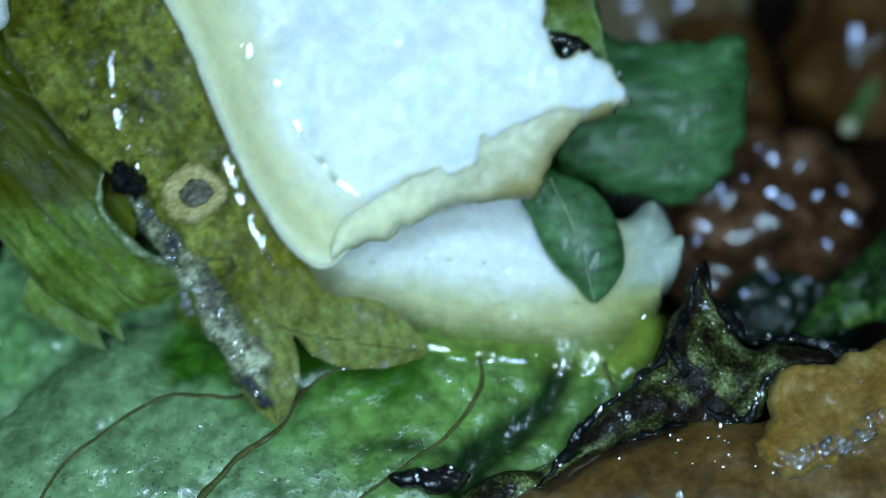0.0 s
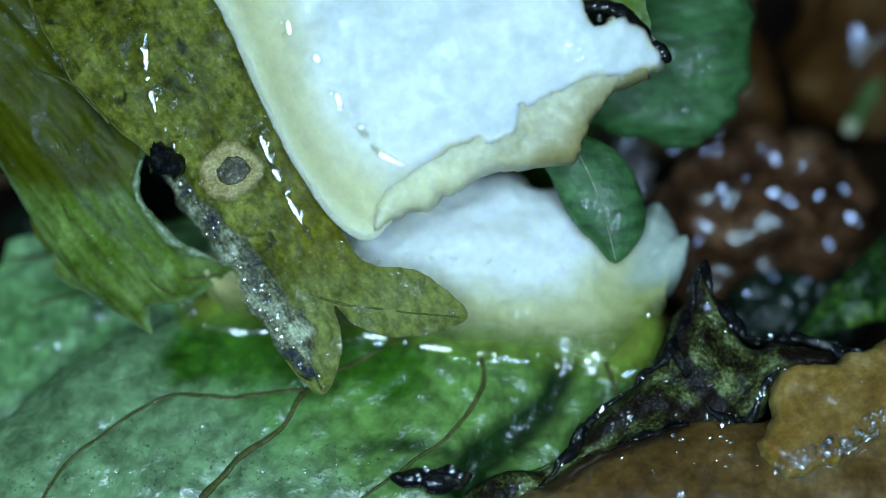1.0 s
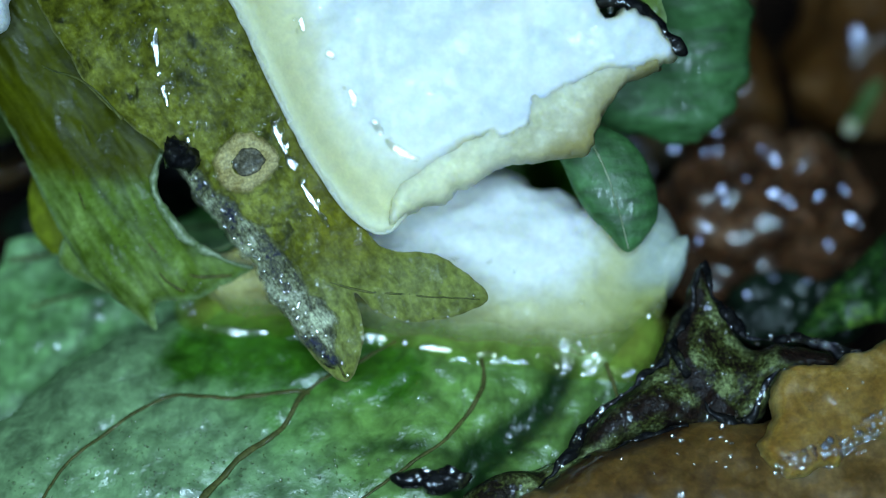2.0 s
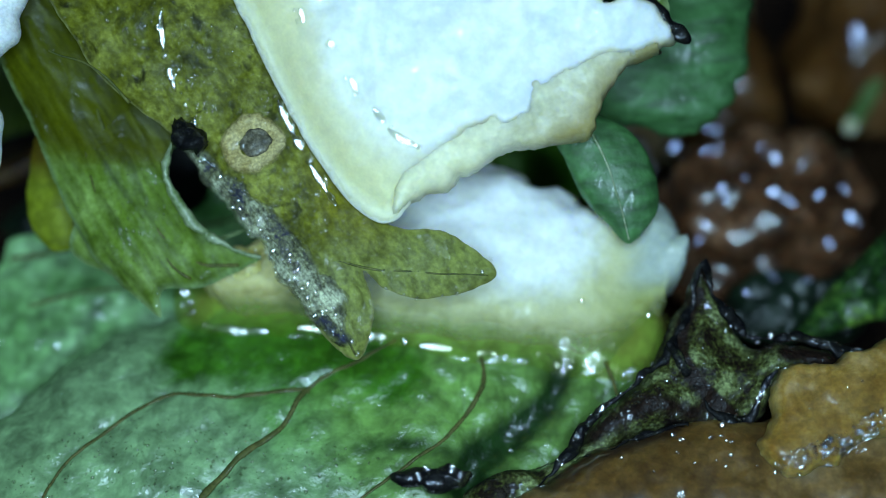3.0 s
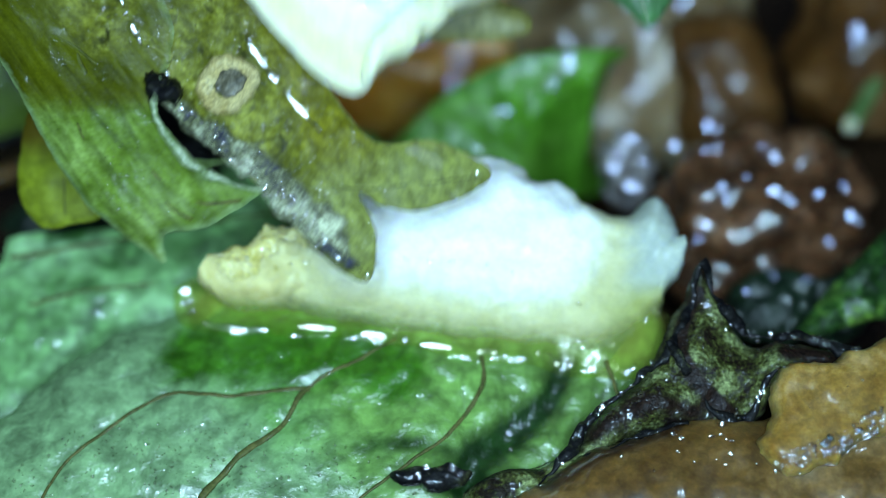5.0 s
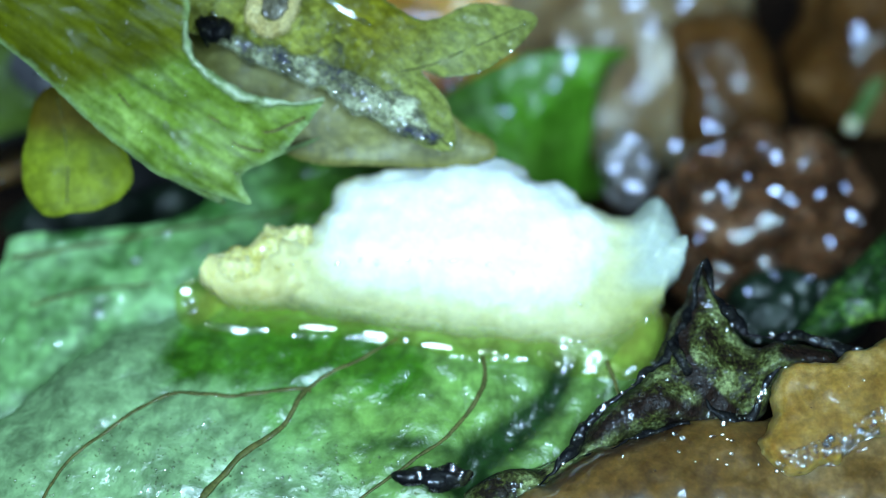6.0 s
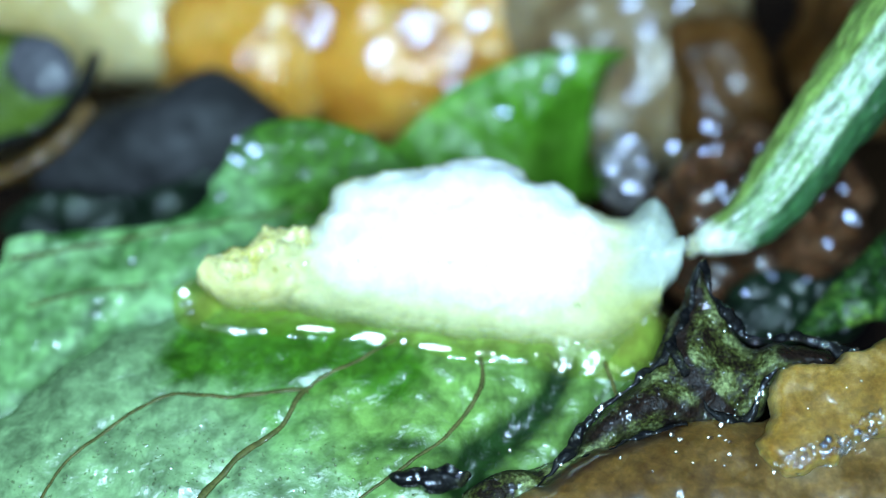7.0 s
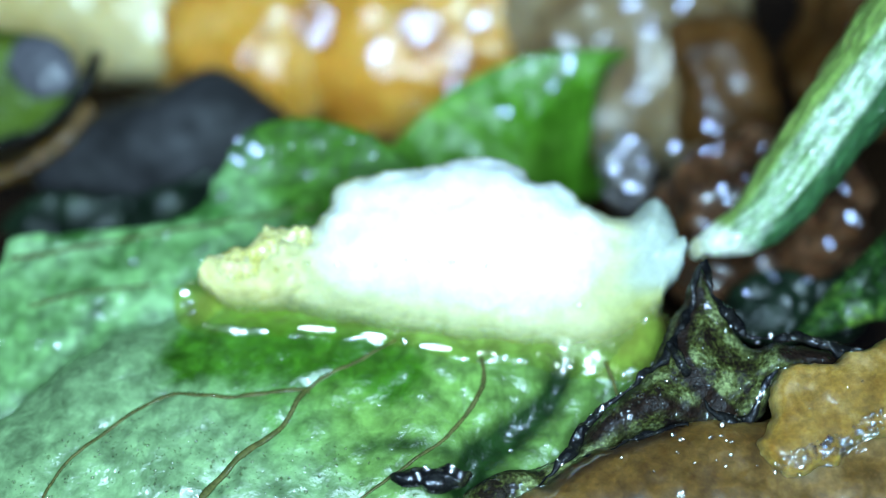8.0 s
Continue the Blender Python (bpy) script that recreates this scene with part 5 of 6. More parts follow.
UP_FACE = [(-5.0, 7.4), (-4.0, 5.75), (-3.0, 4.24), (-2.34, 2.9), (-1.62, 1.56), (-0.89, 0.5), (-0.33, 0), (0.17, -0.03), (0.67, 0.56), (1.23, 1.23), (1.76, 1.72), (2.4, 1.81), (2.84, 2.06), (2.95, 2.43), (3.57, 2.79), (4.12, 3.1), (4.91, 3.23), (5.57, 3.4), (5.6, 3.68), (5.24, 4.18), (4.68, 4.46), (4.15, 4.39), (3.9, 5.57), (3.79, 7.4)]


CREASE = [(-2.9, 7.6), (-1.31, 4.29), (-0.98, 3.19), (-0.54, 2.2), (0.12, 1.59), (0.73, 1.37), (1.45, 1.62), (1.95, 1.72)]
SIDE_AREA = np.vstack([resample(CREASE, 0.2, False), [(3.5, -1.5), (-6.0, -1.5), (-6.0, 7.6)]])


def up_side(q):
    """How far a point lies on the smooth yellow side, past the crease that parts it from the broken face."""
    return line_distance(q, CREASE) * np.where(inside_of(q, SIDE_AREA), 1, -1)


def up_front(q, d):
    d = np.minimum(d, edge_distance(q, resample(UP_FACE, 0.2, True)))
    w = up_side(q)
    yellow = 1 / (1 + np.exp(-w / 0.1))
    drop = 0.62 * 0.14 * np.logaddexp(0, w / 0.14)
    rough = (1 - 0.75 * yellow) * dome(d, 0.6)
    return 0.8 * dome(d, 0.13) * (1 - yellow) + yellow * 0.8 * dome(d, 0.7) - np.minimum(drop, 0.75) * dome(d, 0.4) + 0.3 * fbm(q, 1.6, 3, 1.0) * rough + 0.05 * fbm(q, 0.4, 3, 2.0) * rough


part("cut_face", solid(UP_FACE, 0.08, up_front,
     lambda q, d: -0.3 * dome(d, 0.4), lambda b: 0.015 + 0.12 * np.clip(0.27 - b @ np.array((-0.82, -0.57)) - 0.5, 0, 1), 0.28, 2.0, False, [("side", up_side)]), GARLIC, garlic_up)
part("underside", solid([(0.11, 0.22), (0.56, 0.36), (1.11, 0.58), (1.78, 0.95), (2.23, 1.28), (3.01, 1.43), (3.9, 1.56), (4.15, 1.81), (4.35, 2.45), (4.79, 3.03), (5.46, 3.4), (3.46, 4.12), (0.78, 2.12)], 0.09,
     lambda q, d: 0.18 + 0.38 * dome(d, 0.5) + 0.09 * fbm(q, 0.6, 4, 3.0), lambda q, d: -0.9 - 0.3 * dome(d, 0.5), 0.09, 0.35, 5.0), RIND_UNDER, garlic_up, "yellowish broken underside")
glints_on(up_front, [(-1.78, 4.07, 0.06), (-1.72, 3.85, 0.072), (-1.11, 3.37, 0.072), (-1.03, 3.32, 0.048), (-0.78, 2.73, 0.048), (-0.6, 2.43, 0.072), (-0.25, 2.06, 0.048), (0.11, 1.76, 0.06), (0.25, 1.58, 0.084), (0.5, 1.47, 0.06), (0.65, 1.38, 0.072), (4.35, 4.37, 0.084), (5.41, 4.01, 0.072), (5.13, 3.29, 0.06)], garlic_up, 0.012)
streaks_on(up_front, [[(-0.25, 2.14), (0, 1.83)], [(0.04, 1.76), (0.28, 1.56), (0.67, 1.36)], [(-1.67, 4.1), (-1.59, 3.81)], [(-1.09, 3.46), (-0.98, 3.28)], [(-0.69, 2.72), (-0.56, 2.43)]], garlic_up, 0.03)
speck = part("red_speck", blob_mesh((0.1, 0.09, 0.04), [], 2), RED, garlic_up, "tiny red speck")
speck.location = (3.4 * MM, 5.27 * MM, 0.78 * MM)
strip = thing("parsley_leaf", lens_frame @ pose(0.00450, 0.00444, 0.00490, 0, 0, 0), "olive leaf scrap with a black wet shrivelled rim", "leaf")
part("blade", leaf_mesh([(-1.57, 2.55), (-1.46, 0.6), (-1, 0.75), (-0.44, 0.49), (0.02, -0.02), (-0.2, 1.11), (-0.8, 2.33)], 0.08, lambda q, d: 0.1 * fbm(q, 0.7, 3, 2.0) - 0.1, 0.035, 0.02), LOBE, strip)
part("rim", tube_mesh([(x, y, 0) for x, y in [(-1.5, 0.51), (-1, 0.62), (-0.5, 0.44), (-0.13, 0.06), (0.17, -0.24), (0.42, -0.42)]], lambda t: (0.1 + 0.1 * t) * max(0.05, min(1, (1 - t) / 0.15)) ** 0.5, 16, 0.04, 0.4, 0.3), CHAR, strip, "black shrivelled rim")
dull = thing("herb_leaf", lens_frame @ pose(0.00508, 0.00294, 0.00160, 0, 0, 0), "dull blue-green curled leaf behind the garlic", "leaf")
part("blade", leaf_mesh([(-2.93, 3.66), (-1.95, 2.69), (-1.59, 1.77), (-0.61, 1.61), (0.61, 1.56), (1.37, 1.77), (1.56, 0.73), (1.37, -0.73), (0.61, -1.77), (-0.61, -1.86), (-1.71, -1.59), (-2.44, -1.22), (-2.93, 0.61)], 0.1, lambda q, d: 0.5 * dome(d, 1.2) + 0.2 * fbm(q * np.array([0.5, 1.6]), 1.2, 3, 1.0), 0.04, 0.1), TEAL, dull)
point = thing("parsley_leaf", lens_frame @ pose(0.00378, 0.00129, 0.00340, 0, 0, 0), "pointed green parsley tip hanging under garlic", "leaf")
part("blade", leaf_mesh([(-1.28, 1.74), (-0.58, 1.51), (0.23, 1.04), (0.64, 0.35), (0.72, -0.35), (0.46, -0.87), (0.09, -1.18), (-0.29, -0.81), (-0.81, -0.23), (-1.16, 0.46), (-1.45, 1.16)], 0.08, lambda q, d: 0.3 * dome(d, 0.9) + 0.06 * fbm(q, 0.7, 3, 1.0), 0.035, 0.02), TEAL, point)
veins_on(lambda q, d: np.full(len(q), 0.3), [[(-0.81, 1.39), (-0.29, 0.23), (0.09, -1.1)]], 0.025, point, 0.02, RIM)
crumb = part("garlic_piece", solid([(-1.35, 1.8), (1.01, 1.8), (0.56, 0.62), (0.54, 0.23), (0.11, -0.14), (-0.17, -0.56), (0.06, -1.01), (0.25, -1.35), (0.23, -1.8), (-0.06, -2.48), (-1.35, -2.59)], 0.1, lambda q, d: 0.5 * dome(d, 0.6) + 0.1 * fbm(q, 0.8, 3, 1.0), lambda q, d: -0.4 * dome(d, 0.5), 0.06, 0.4), GARLIC_PLAIN)
tagged_at(crumb, lens_frame @ pose(-0.00882, 0.00384, 0.00440, 0, 0, 0), "white garlic crumb with a ragged edge", "garlic")

# ---- the herb stem that drops in late ----
stem = thing("parsley_sprig", lens_frame @ pose(0.00551, -0.00002, 0.00120, 0, 0, 0), "ribbed green herb stem with a pale cut end", "stem")
STEM_PATH = [(0.06, 0.06, 0.00), (1.48, 0.79, 0.05), (2.83, 2.58, 0.20), (4.50, 4.93, 0.40), (5.70, 6.60, 0.50)]
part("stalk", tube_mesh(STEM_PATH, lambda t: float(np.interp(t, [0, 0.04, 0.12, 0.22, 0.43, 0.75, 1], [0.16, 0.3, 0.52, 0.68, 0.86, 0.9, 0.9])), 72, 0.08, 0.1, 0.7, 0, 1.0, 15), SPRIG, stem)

cut = part("cut_end", blob_mesh((0.26, 0.2, 0.2), [(0.2, 0.05, 0)], 4, 4.0), RIND, stem, "pale cut end")
cut.matrix_basis = pose(0.04 * MM, 0.06 * MM, 0.05 * MM, 0, 0, 52)


# ---- what moves ----
def motions():
    walk(herb, [
    (0, lens_frame @ pose(-0.00485, 0.00109, 0.00512, 0, 0, -5.40661)),
    (0.2, lens_frame @ pose(-0.00454, 0.00133, 0.00497, 0, 0, -4.8063)),
    (0.5, lens_frame @ pose(-0.00434, 0.00150, 0.00487, 0, 0, -4.40609)),
    (1, lens_frame @ pose(-0.00423, 0.00155, 0.00455, 0, 0, -3.09131)),
    (1.5, lens_frame @ pose(-0.00403, 0.00156, 0.00461, 0, 0, -1.47351)),
    (2.2, lens_frame @ pose(-0.00392, 0.00183, 0.00450, 0, 0, -0.632499)),
    (3, lens_frame @ pose(-0.00381, 0.00210, 0.00440, 0, 0, 0.208513)),
    (3.5, lens_frame @ pose(-0.00372, 0.00213, 0.00420, 0, 0, 0)),
    (3.8, lens_frame @ pose(-0.00378, 0.00216, 0.00420, 0, 0, 0)),
    (3.9, lens_frame @ pose(-0.00413, 0.00237, 0.00420, 0, 0, 1)),
    (3.967, lens_frame @ pose(-0.00422, 0.00247, 0.00420, 0, 0, 1.5)),
    (4, lens_frame @ pose(-0.00444, 0.00273, 0.00420, 0, 0, 3)),
    (4.034, lens_frame @ pose(-0.00454, 0.00295, 0.00490, 0, 0, 4.8)),
    (4.1, lens_frame @ pose(-0.00455, 0.00303, 0.00535, 0, 0, 5.44856)),
    (4.3, lens_frame @ pose(-0.00454, 0.00283, 0.00535, 0, 0, 5.44856)),
    (4.5, lens_frame @ pose(-0.00445, 0.00279, 0.00535, 0, 0, 5.44856)),
    (4.7, lens_frame @ pose(-0.00439, 0.00278, 0.00535, 0, 0, 5.44856)),
    (5.2, lens_frame @ pose(-0.00413, 0.00382, 0.00389, 0, 0, 14.8916)),
    (5.8, lens_frame @ pose(-0.00358, 0.00483, 0.00300, 0, 0, 25.4331)),
    (6.2, lens_frame @ pose(-0.00358, 0.00506, 0.00300, 0, 0, 26.4331)),
    (6.5, lens_frame @ pose(-0.00337, 0.00512, 0.00300, 0, 0, 26.4331)),
    (6.6, lens_frame @ pose(-0.00405, 0.00535, 0.00300, 0, 0, 24.4331)),
    (6.7, lens_frame @ pose(-0.00510, 0.00605, 0.00300, 0, 0, 21.4331)),
    (6.8, lens_frame @ pose(-0.00733, 0.00781, 0.00300, 0, 0, 16.4331)),
    (6.9, lens_frame @ pose(-0.01226, 0.01133, 0.00300, 0, 0, 11.4331)),
    (7, lens_frame @ pose(-0.01754, 0.01579, 0.00300, 0, 0, 11.4331)),
    (8, lens_frame @ pose(-0.01812, 0.01638, 0.00300, 0, 0, 11.4331))])
    walk(lobe, [
    (0, lens_frame @ pose(-0.00735, -0.00020, 0.00330, 16, 0, 8)),
    (0.2, lens_frame @ pose(-0.00710, -0.00008, 0.00330, 14, 0, 8)),
    (0.5, lens_frame @ pose(-0.00685, 0.00002, 0.00330, 12, 0, 8)),
    (1, lens_frame @ pose(-0.00670, 0.00005, 0.00330, 9, 0, 6)),
    (1.5, lens_frame @ pose(-0.00657, 0.00009, 0.00330, 6, 0, 4)),
    (2.2, lens_frame @ pose(-0.00640, 0.00028, 0.00332, 4, 0, 1)),
    (3, lens_frame @ pose(-0.00624, 0.00050, 0.00343, 0, 0, -0.363738)),
    (3.5, lens_frame @ pose(-0.00615, 0.00047, 0.00360, 0, 0, 0)),
    (3.8, lens_frame @ pose(-0.00620, 0.00050, 0.00360, 0, 0, 0)),
    (3.9, lens_frame @ pose(-0.00650, 0.00073, 0.00360, 0, 0, 0)),
    (3.967, lens_frame @ pose(-0.00656, 0.00082, 0.00360, 0, 0, 0)),
    (4, lens_frame @ pose(-0.00673, 0.00111, 0.00360, 0, 0, 0)),
    (4.034, lens_frame @ pose(-0.00676, 0.00142, 0.00400, 0, 0, -0.6)),
    (4.1, lens_frame @ pose(-0.00676, 0.00152, 0.00420, 0, 0, -1)),
    (4.5, lens_frame @ pose(-0.00670, 0.00130, 0.00439, 0, 0, -1)),
    (4.7, lens_frame @ pose(-0.00663, 0.00129, 0.00439, 0, 0, -1)),
    (5.2, lens_frame @ pose(-0.00566, 0.00186, 0.00520, 0, 0, 13)),
    (5.8, lens_frame @ pose(-0.00488, 0.00235, 0.00600, 0, 0, 24)),
    (6.2, lens_frame @ pose(-0.00479, 0.00243, 0.00600, 0, 0, 24)),
    (6.5, lens_frame @ pose(-0.00460, 0.00240, 0.00600, 0, 0, 24)),
    (6.6, lens_frame @ pose(-0.00517, 0.00256, 0.00600, 0, 0, 24)),
    (6.7, lens_frame @ pose(-0.00617, 0.00293, 0.00580, 0, 0, 23)),
    (6.8, lens_frame @ pose(-0.00861, 0.00424, 0.00460, 0, 0, 17.1873)),
    (6.9, lens_frame @ pose(-0.01375, 0.00826, 0.00460, 0, 0, 19.1873)),
    (7, lens_frame @ pose(-0.01935, 0.01274, 0.00460, 0, 0, 19.1873)),
    (8, lens_frame @ pose(-0.01991, 0.01329, 0.00460, 0, 0, 19.1873))])
    walk(under, [
    (0, lens_frame @ pose(-0.00752, -0.00116, 0.00290, 0, 0, 0)),
    (0.5, lens_frame @ pose(-0.00705, -0.00052, 0.00290, 0, 0, 0)),
    (1.5, lens_frame @ pose(-0.00687, -0.00040, 0.00290, 0, 0, 0)),
    (3, lens_frame @ pose(-0.00655, 0.00000, 0.00290, 0, 0, 0)),
    (3.5, lens_frame @ pose(-0.00652, -0.00001, 0.00290, 0, 0, 0)),
    (3.8, lens_frame @ pose(-0.00654, 0.00001, 0.00290, 0, 0, 0)),
    (4.1, lens_frame @ pose(-0.00681, 0.00160, 0.00290, 0, 0, 0)),
    (4.5, lens_frame @ pose(-0.00669, 0.00166, 0.00290, 0, 0, 0)),
    (4.7, lens_frame @ pose(-0.00663, 0.00166, 0.00290, 0, 0, 0)),
    (5.8, lens_frame @ pose(-0.00515, 0.00179, 0.00290, 0, 0, 0)),
    (6.2, lens_frame @ pose(-0.00505, 0.00189, 0.00290, 0, 0, 0)),
    (6.5, lens_frame @ pose(-0.00488, 0.00186, 0.00290, 0, 0, 0)),
    (6.6, lens_frame @ pose(-0.00530, 0.00204, 0.00290, 0, 0, 0)),
    (6.7, lens_frame @ pose(-0.00599, 0.00236, 0.00290, 0, 0, 0)),
    (6.8, lens_frame @ pose(-0.00722, 0.00201, 0.00290, 0, 0, 0)),
    (6.9, lens_frame @ pose(-0.01275, 0.00542, 0.00290, 0, 0, 0)),
    (8, lens_frame @ pose(-0.01863, 0.01248, 0.00290, 0, 0, 0))])
    walk(skin, [
    (0, lens_frame @ pose(-0.00154, 0.00476, 0.00230, 0, 0, 0)),
    (0.2, lens_frame @ pose(-0.00118, 0.00510, 0.00230, 0, 0, 0)),
    (0.5, lens_frame @ pose(-0.00077, 0.00539, 0.00230, 0, 0, 0)),
    (1, lens_frame @ pose(-0.00065, 0.00536, 0.00230, 0, 0, 0)),
    (1.5, lens_frame @ pose(-0.00039, 0.00535, 0.00230, 0, 0, 0)),
    (2.2, lens_frame @ pose(-0.00031, 0.00558, 0.00230, 0, 0, 0)),
    (3, lens_frame @ pose(-0.00024, 0.00572, 0.00230, 0, 0, 0)),
    (3.5, lens_frame @ pose(-0.00017, 0.00570, 0.00230, 0, 0, 0)),
    (3.8, lens_frame @ pose(-0.00022, 0.00572, 0.00230, 0, 0, 0)),
    (3.9, lens_frame @ pose(-0.00053, 0.00618, 0.00230, 0, 0, 0)),
    (4, lens_frame @ pose(-0.00086, 0.00670, 0.00230, 0, 0, 0)),
    (4.1, lens_frame @ pose(-0.00117, 0.00693, 0.00230, 0, 0, 0)),
    (4.5, lens_frame @ pose(-0.00110, 0.00693, 0.00230, 0, 0, 0)),
    (4.7, lens_frame @ pose(-0.00103, 0.00692, 0.00230, 0, 0, 0)),
    (5.2, lens_frame @ pose(-0.00101, 0.00456, 0.00230, 0, 0, 0)),
    (5.8, lens_frame @ pose(-0.00180, 0.00306, 0.00230, 0, 0, 0)),
    (6.2, lens_frame @ pose(-0.00172, 0.00312, 0.00230, 0, 0, 0)),
    (6.5, lens_frame @ pose(-0.00153, 0.00312, 0.00230, 0, 0, 0)),
    (6.6, lens_frame @ pose(-0.00220, 0.00330, 0.00230, 0, 0, 0)),
    (6.7, lens_frame @ pose(-0.00328, 0.00384, 0.00230, 0, 0, 0)),
    (6.8, lens_frame @ pose(-0.00555, 0.00600, 0.00230, 0, 0, 0)),
    (6.9, lens_frame @ pose(-0.01058, 0.01007, 0.00230, 0, 0, 0)),
    (7, lens_frame @ pose(-0.01537, 0.01366, 0.00230, 0, 0, 0)),
    (8, lens_frame @ pose(-0.01656, 0.01485, 0.00230, 0, 0, 0))])
    walk(tip, [
    (0, lens_frame @ pose(-0.00790, 0.00091, 0.00220, 0, 0, 4)),
    (0.5, lens_frame @ pose(-0.00784, 0.00115, 0.00220, 0, 0, 4)),
    (1.5, lens_frame @ pose(-0.00784, 0.00124, 0.00220, 0, 0, 4)),
    (3, lens_frame @ pose(-0.00790, 0.00133, 0.00220, 0, 0, 4)),
    (3.5, lens_frame @ pose(-0.00790, 0.00133, 0.00220, 0, 0, 4)),
    (3.8, lens_frame @ pose(-0.00792, 0.00133, 0.00220, 0, 0, 4)),
    (4.1, lens_frame @ pose(-0.00802, 0.00169, 0.00220, 0, 0, 4)),
    (4.7, lens_frame @ pose(-0.00796, 0.00169, 0.00220, 0, 0, 4)),
    (5.2, lens_frame @ pose(-0.00815, 0.00187, 0.00220, 0, 0, 2)),
    (5.8, lens_frame @ pose(-0.00802, 0.00199, 0.00220, 0, 0, 0)),
    (6.2, lens_frame @ pose(-0.00797, 0.00205, 0.00220, 0, 0, 0)),
    (6.5, lens_frame @ pose(-0.00783, 0.00210, 0.00220, 0, 0, 0)),
    (6.6, lens_frame @ pose(-0.00804, 0.00223, 0.00220, 0, 0, 0)),
    (6.7, lens_frame @ pose(-0.00843, 0.00241, 0.00220, 0, 0, 0)),
    (6.8, lens_frame @ pose(-0.01241, 0.00289, 0.00220, 0, 0, 0)),
    (6.9, lens_frame @ pose(-0.01541, 0.00409, 0.00220, 0, 0, 0)),
    (8, lens_frame @ pose(-0.01661, 0.00529, 0.00220, 0, 0, 0))])
    walk(garlic_up, [
    (0, lens_frame @ pose(-0.00227, -0.00029, 0.00550, 0, 0, -3.8)),
    (0.2, lens_frame @ pose(-0.00196, 0.00001, 0.00540, 0, 0, -3)),
    (0.5, lens_frame @ pose(-0.00158, 0.00027, 0.00530, 0, 0, -2)),
    (1, lens_frame @ pose(-0.00148, 0.00026, 0.00500, 0, 0, -2)),
    (1.5, lens_frame @ pose(-0.00125, 0.00025, 0.00500, 0, 0, -1.5)),
    (2.2, lens_frame @ pose(-0.00118, 0.00046, 0.00470, 0, 0, -1)),
    (3, lens_frame @ pose(-0.00111, 0.00059, 0.00470, 0, 0, 0)),
    (3.5, lens_frame @ pose(-0.00105, 0.00057, 0.00470, 0, 0, 0)),
    (3.8, lens_frame @ pose(-0.00109, 0.00059, 0.00470, 0, 0, 0)),
    (3.9, lens_frame @ pose(-0.00138, 0.00101, 0.00470, 0, 0, 2)),
    (3.967, lens_frame @ pose(-0.00146, 0.00112, 0.00480, 0, 0, 2.4)),
    (4, lens_frame @ pose(-0.00167, 0.00148, 0.00520, 0, 0, 4)),
    (4.034, lens_frame @ pose(-0.00186, 0.00162, 0.00550, 0, 9, 7.5)),
    (4.1, lens_frame @ pose(-0.00193, 0.00167, 0.00560, 0, 12, 9)),
    (4.5, lens_frame @ pose(-0.00186, 0.00167, 0.00560, 0, 16, 11)),
    (4.7, lens_frame @ pose(-0.00180, 0.00166, 0.00560, 0, 16, 11)),
    (5.2, lens_frame @ pose(-0.00161, 0.00492, 0.00470, 0, 20, 8)),
    (5.8, lens_frame @ pose(-0.00183, 0.00882, 0.00470, 0, 20, 8)),
    (6.5, lens_frame @ pose(-0.00183, 0.00915, 0.00470, 0, 20, 8)),
    (7, lens_frame @ pose(-0.01209, 0.01829, 0.00470, 0, 20, 8)),
    (8, lens_frame @ pose(-0.01209, 0.01829, 0.00470, 0, 20, 8))])
    walk(strip, [
    (0, lens_frame @ pose(0.00315, 0.00338, 0.00560, 0, 0, -3.8)),
    (0.2, lens_frame @ pose(0.00349, 0.00369, 0.00550, 0, 0, -3)),
    (0.5, lens_frame @ pose(0.00388, 0.00410, 0.00540, 0, 0, -2)),
    (1, lens_frame @ pose(0.00403, 0.00410, 0.00510, 0, 0, -2)),
    (1.5, lens_frame @ pose(0.00426, 0.00409, 0.00510, 0, 0, -1.5)),
    (2.2, lens_frame @ pose(0.00437, 0.00433, 0.00490, 0, 0, -1)),
    (3, lens_frame @ pose(0.00443, 0.00447, 0.00490, 0, 0, 0)),
    (3.5, lens_frame @ pose(0.00450, 0.00444, 0.00490, 0, 0, 0)),
    (3.8, lens_frame @ pose(0.00445, 0.00447, 0.00490, 0, 0, 0)),
    (3.9, lens_frame @ pose(0.00417, 0.00489, 0.00490, 0, 0, 2)),
    (4, lens_frame @ pose(0.00394, 0.00555, 0.00490, 0, 0, 2)),
    (4.1, lens_frame @ pose(0.00350, 0.00710, 0.00490, 0, 0, 2)),
    (8, lens_frame @ pose(0.00350, 0.01818, 0.00490, 0, 0, 2))])
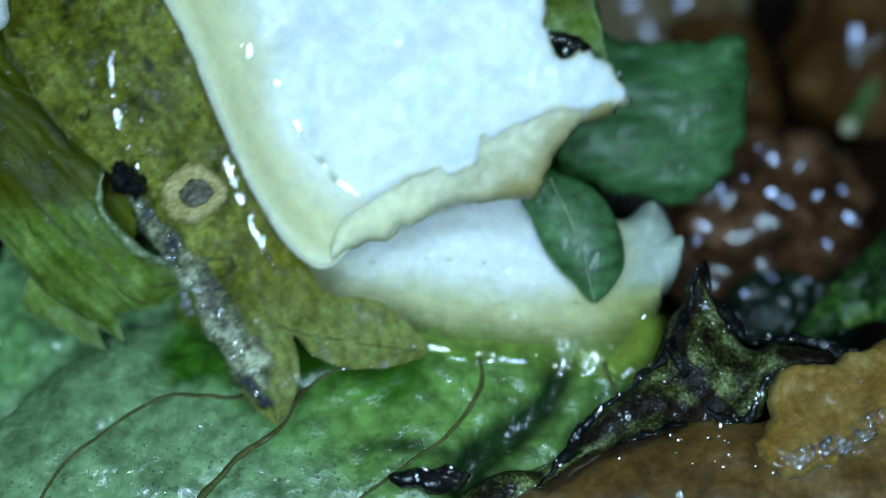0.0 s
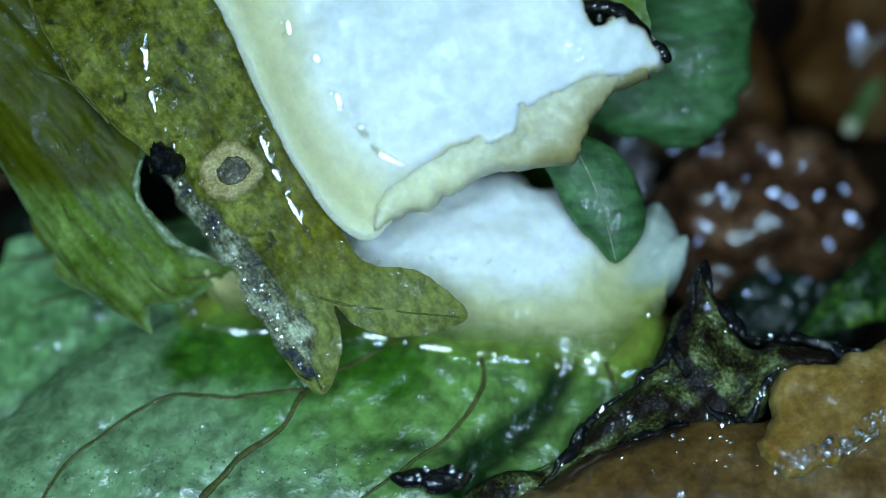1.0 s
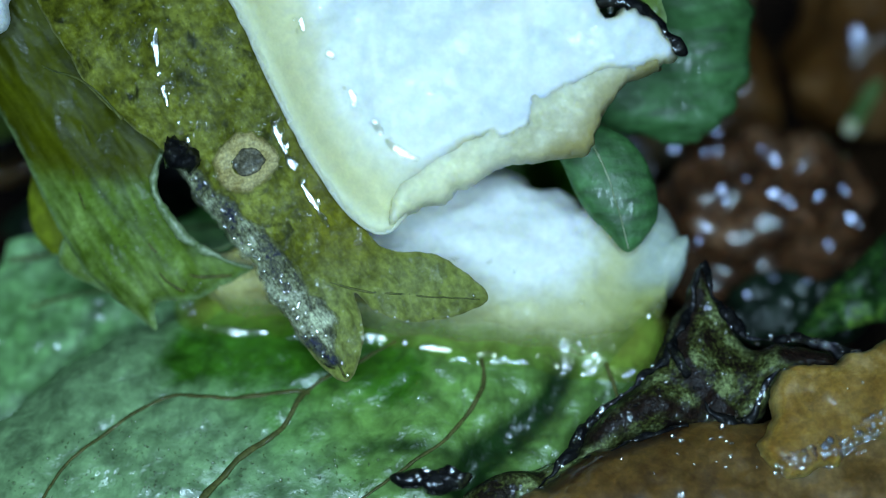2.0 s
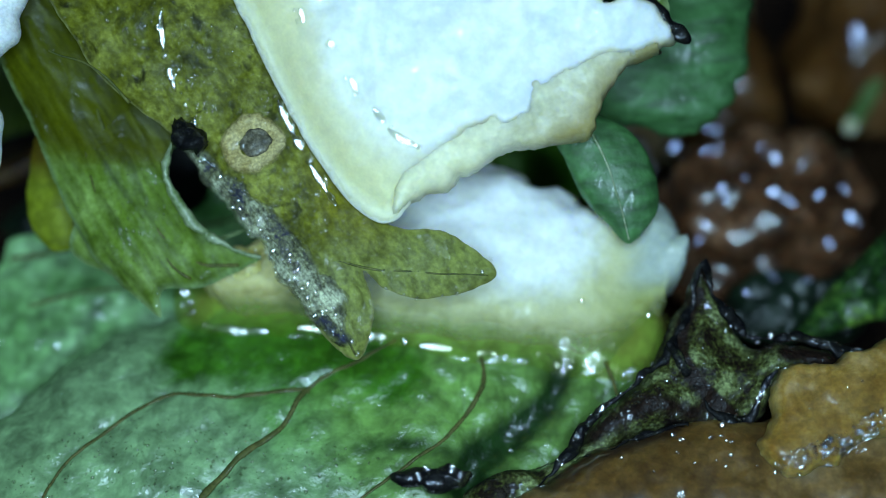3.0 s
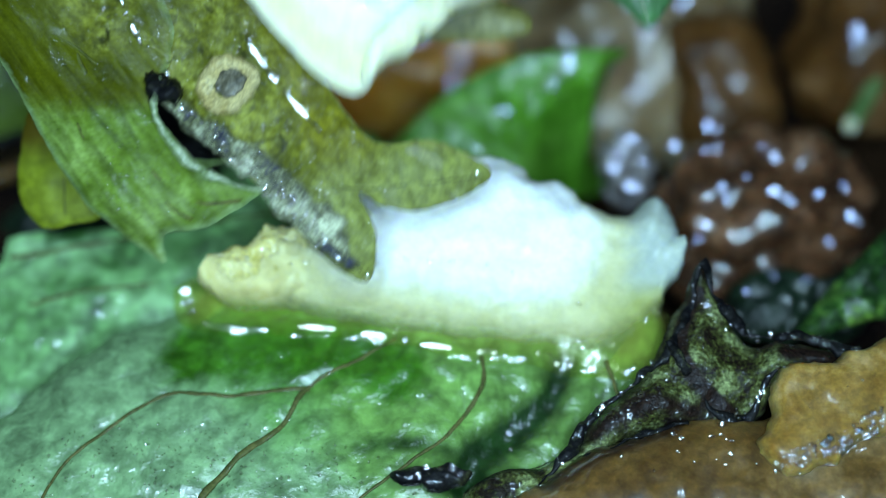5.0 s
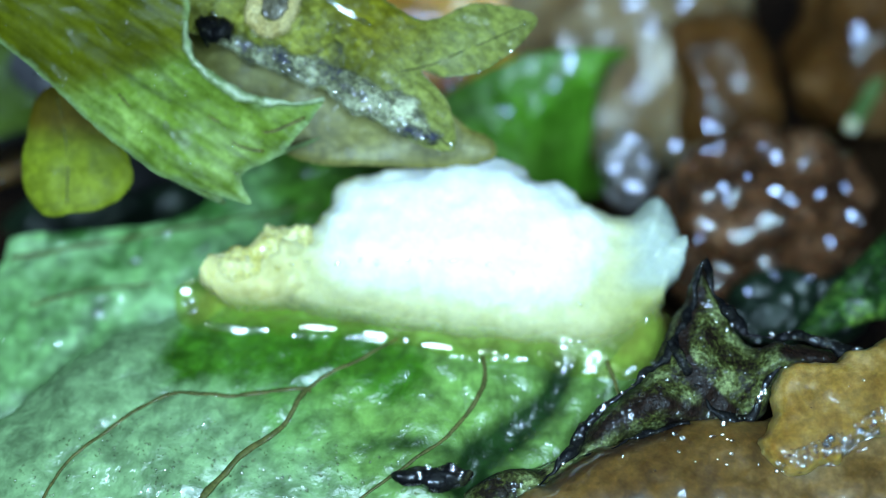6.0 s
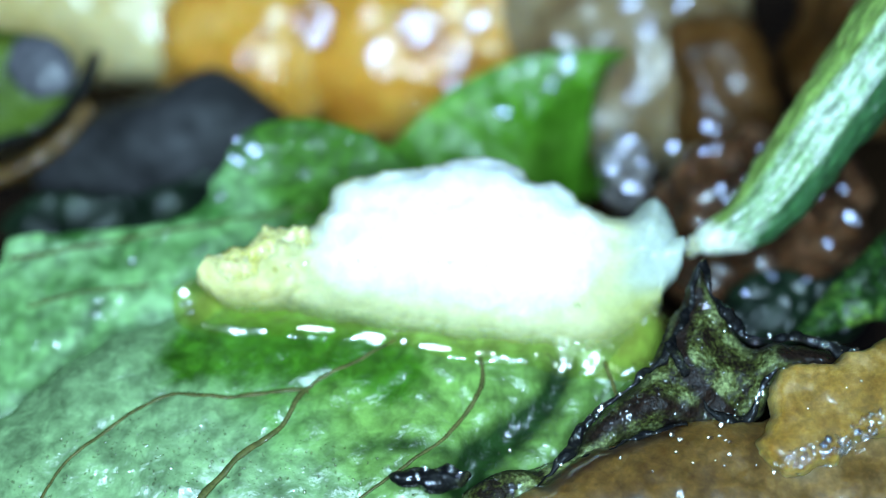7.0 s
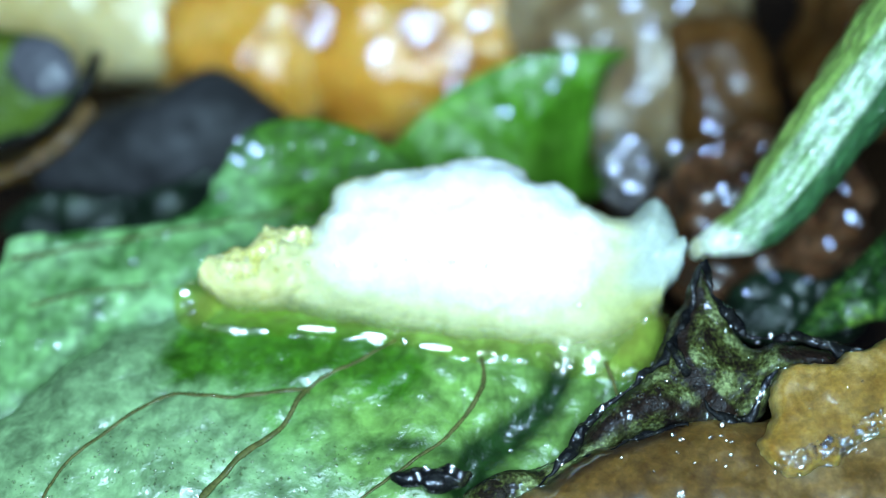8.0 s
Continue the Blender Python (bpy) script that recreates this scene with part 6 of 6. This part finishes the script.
    walk(dull, [
    (0, lens_frame @ pose(0.00508, 0.00294, 0.00160, 0, 0, 0)),
    (0.2, lens_frame @ pose(0.00514, 0.00355, 0.00160, 0, 0, 0)),
    (0.5, lens_frame @ pose(0.00518, 0.00404, 0.00160, 0, 0, 0)),
    (1, lens_frame @ pose(0.00514, 0.00416, 0.00160, 0, 0, 0)),
    (1.5, lens_frame @ pose(0.00512, 0.00419, 0.00160, 0, 0, 0)),
    (2.2, lens_frame @ pose(0.00512, 0.00429, 0.00160, 0, 0, 0)),
    (3, lens_frame @ pose(0.00508, 0.00441, 0.00160, 0, 0, 0)),
    (3.5, lens_frame @ pose(0.00508, 0.00443, 0.00160, 0, 0, 0)),
    (3.8, lens_frame @ pose(0.00502, 0.00446, 0.00160, 0, 0, 0)),
    (3.9, lens_frame @ pose(0.00483, 0.00465, 0.00160, 0, 0, 0)),
    (4, lens_frame @ pose(0.00410, 0.00563, 0.00160, 0, 0, 0)),
    (4.1, lens_frame @ pose(0.00337, 0.00734, 0.00160, 0, 0, 0)),
    (4.5, lens_frame @ pose(0.00313, 0.01051, 0.00160, 0, 0, 0)),
    (5.8, lens_frame @ pose(0.00264, 0.01637, 0.00160, 0, 0, 0)),
    (8, lens_frame @ pose(0.00264, 0.01759, 0.00160, 0, 0, 0))])
    walk(point, [
    (0, lens_frame @ pose(0.00303, 0.00007, 0.00340, 0, 0, 0)),
    (0.2, lens_frame @ pose(0.00322, 0.00053, 0.00340, 0, 0, 0)),
    (0.5, lens_frame @ pose(0.00332, 0.00077, 0.00340, 0, 0, 0)),
    (1, lens_frame @ pose(0.00343, 0.00088, 0.00340, 0, 0, 0)),
    (1.5, lens_frame @ pose(0.00363, 0.00100, 0.00340, 0, 0, 0)),
    (2.2, lens_frame @ pose(0.00369, 0.00117, 0.00340, 0, 0, 0)),
    (3, lens_frame @ pose(0.00370, 0.00128, 0.00340, 0, 0, 0)),
    (3.5, lens_frame @ pose(0.00378, 0.00129, 0.00340, 0, 0, 0)),
    (3.8, lens_frame @ pose(0.00373, 0.00131, 0.00340, 0, 0, 0)),
    (3.9, lens_frame @ pose(0.00361, 0.00175, 0.00340, 0, 0, 2)),
    (4, lens_frame @ pose(0.00355, 0.00279, 0.00340, 0, 0, 4)),
    (4.1, lens_frame @ pose(0.00361, 0.00384, 0.00340, 0, 0, 5)),
    (4.5, lens_frame @ pose(0.00395, 0.00428, 0.00340, 0, 0, 5)),
    (4.7, lens_frame @ pose(0.00401, 0.00428, 0.00340, 0, 0, 5)),
    (5.2, lens_frame @ pose(0.00401, 0.00743, 0.00340, 0, 0, 5)),
    (5.8, lens_frame @ pose(0.00366, 0.01207, 0.00340, 0, 0, 5)),
    (8, lens_frame @ pose(0.00250, 0.01671, 0.00340, 0, 0, 5))])
    walk(crumb, [
    (0, lens_frame @ pose(-0.00893, 0.00416, 0.00540, 0, 0, 0)),
    (0.3, lens_frame @ pose(-0.00921, 0.00416, 0.00540, 0, 0, 0)),
    (0.6, lens_frame @ pose(-0.00976, 0.00437, 0.00540, 0, 0, 0)),
    (1, lens_frame @ pose(-0.00959, 0.00460, 0.00520, 0, 0, 0)),
    (1.5, lens_frame @ pose(-0.00925, 0.00440, 0.00510, 0, 0, 0)),
    (2.2, lens_frame @ pose(-0.00916, 0.00417, 0.00440, 0, 0, 0)),
    (3, lens_frame @ pose(-0.00899, 0.00395, 0.00440, 0, 0, 0)),
    (3.5, lens_frame @ pose(-0.00882, 0.00384, 0.00440, 0, 0, 0)),
    (3.8, lens_frame @ pose(-0.00893, 0.00395, 0.00440, 0, 0, 0)),
    (4, lens_frame @ pose(-0.01051, 0.00496, 0.00440, 0, 0, 0)),
    (4.2, lens_frame @ pose(-0.01163, 0.00609, 0.00440, 0, 0, 0)),
    (8, lens_frame @ pose(-0.01220, 0.00946, 0.00440, 0, 0, 0))])
    walk(garlic_low, [
    (0, lens_frame @ pose(0.00005, -0.00040, 0.00200, -25, 0, 0)),
    (0.5, lens_frame @ pose(0.00010, -0.00042, 0.00200, -27, 0, 0)),
    (1.5, lens_frame @ pose(0.00012, -0.00043, 0.00200, -28, 0, 0)),
    (3, lens_frame @ pose(0.00012, -0.00042, 0.00200, -27, 0, 0)),
    (3.8, lens_frame @ pose(0.00011, -0.00042, 0.00200, -27, 0, 0)),
    (4, lens_frame @ pose(0.00005, -0.00039, 0.00200, -22, 0, 0)),
    (4.5, lens_frame @ pose(0.00007, -0.00035, 0.00200, -18, 0, 0)),
    (8, lens_frame @ pose(0.00007, -0.00035, 0.00200, -18, 0, 0))])
    walk(stem, [
    (0, lens_frame @ pose(0.00958, 0.00915, 0.00120, 0, 0, 0)),
    (6.3, lens_frame @ pose(0.00958, 0.00915, 0.00120, 0, 0, 0)),
    (6.4, lens_frame @ pose(0.00933, 0.00841, 0.00120, 0, 0, 0)),
    (6.5, lens_frame @ pose(0.00797, 0.00470, 0.00120, 0, 0, 0)),
    (6.6, lens_frame @ pose(0.00563, 0.00014, 0.00120, 0, 0, 0)),
    (6.8, lens_frame @ pose(0.00541, -0.00004, 0.00120, 0, 0, 0)),
    (7, lens_frame @ pose(0.00543, 0.00000, 0.00120, 0, 0, 0)),
    (7.5, lens_frame @ pose(0.00551, -0.00002, 0.00120, 0, 0, 0)),
    (8, lens_frame @ pose(0.00552, -0.00004, 0.00120, 0, 0, 0))])


motions()
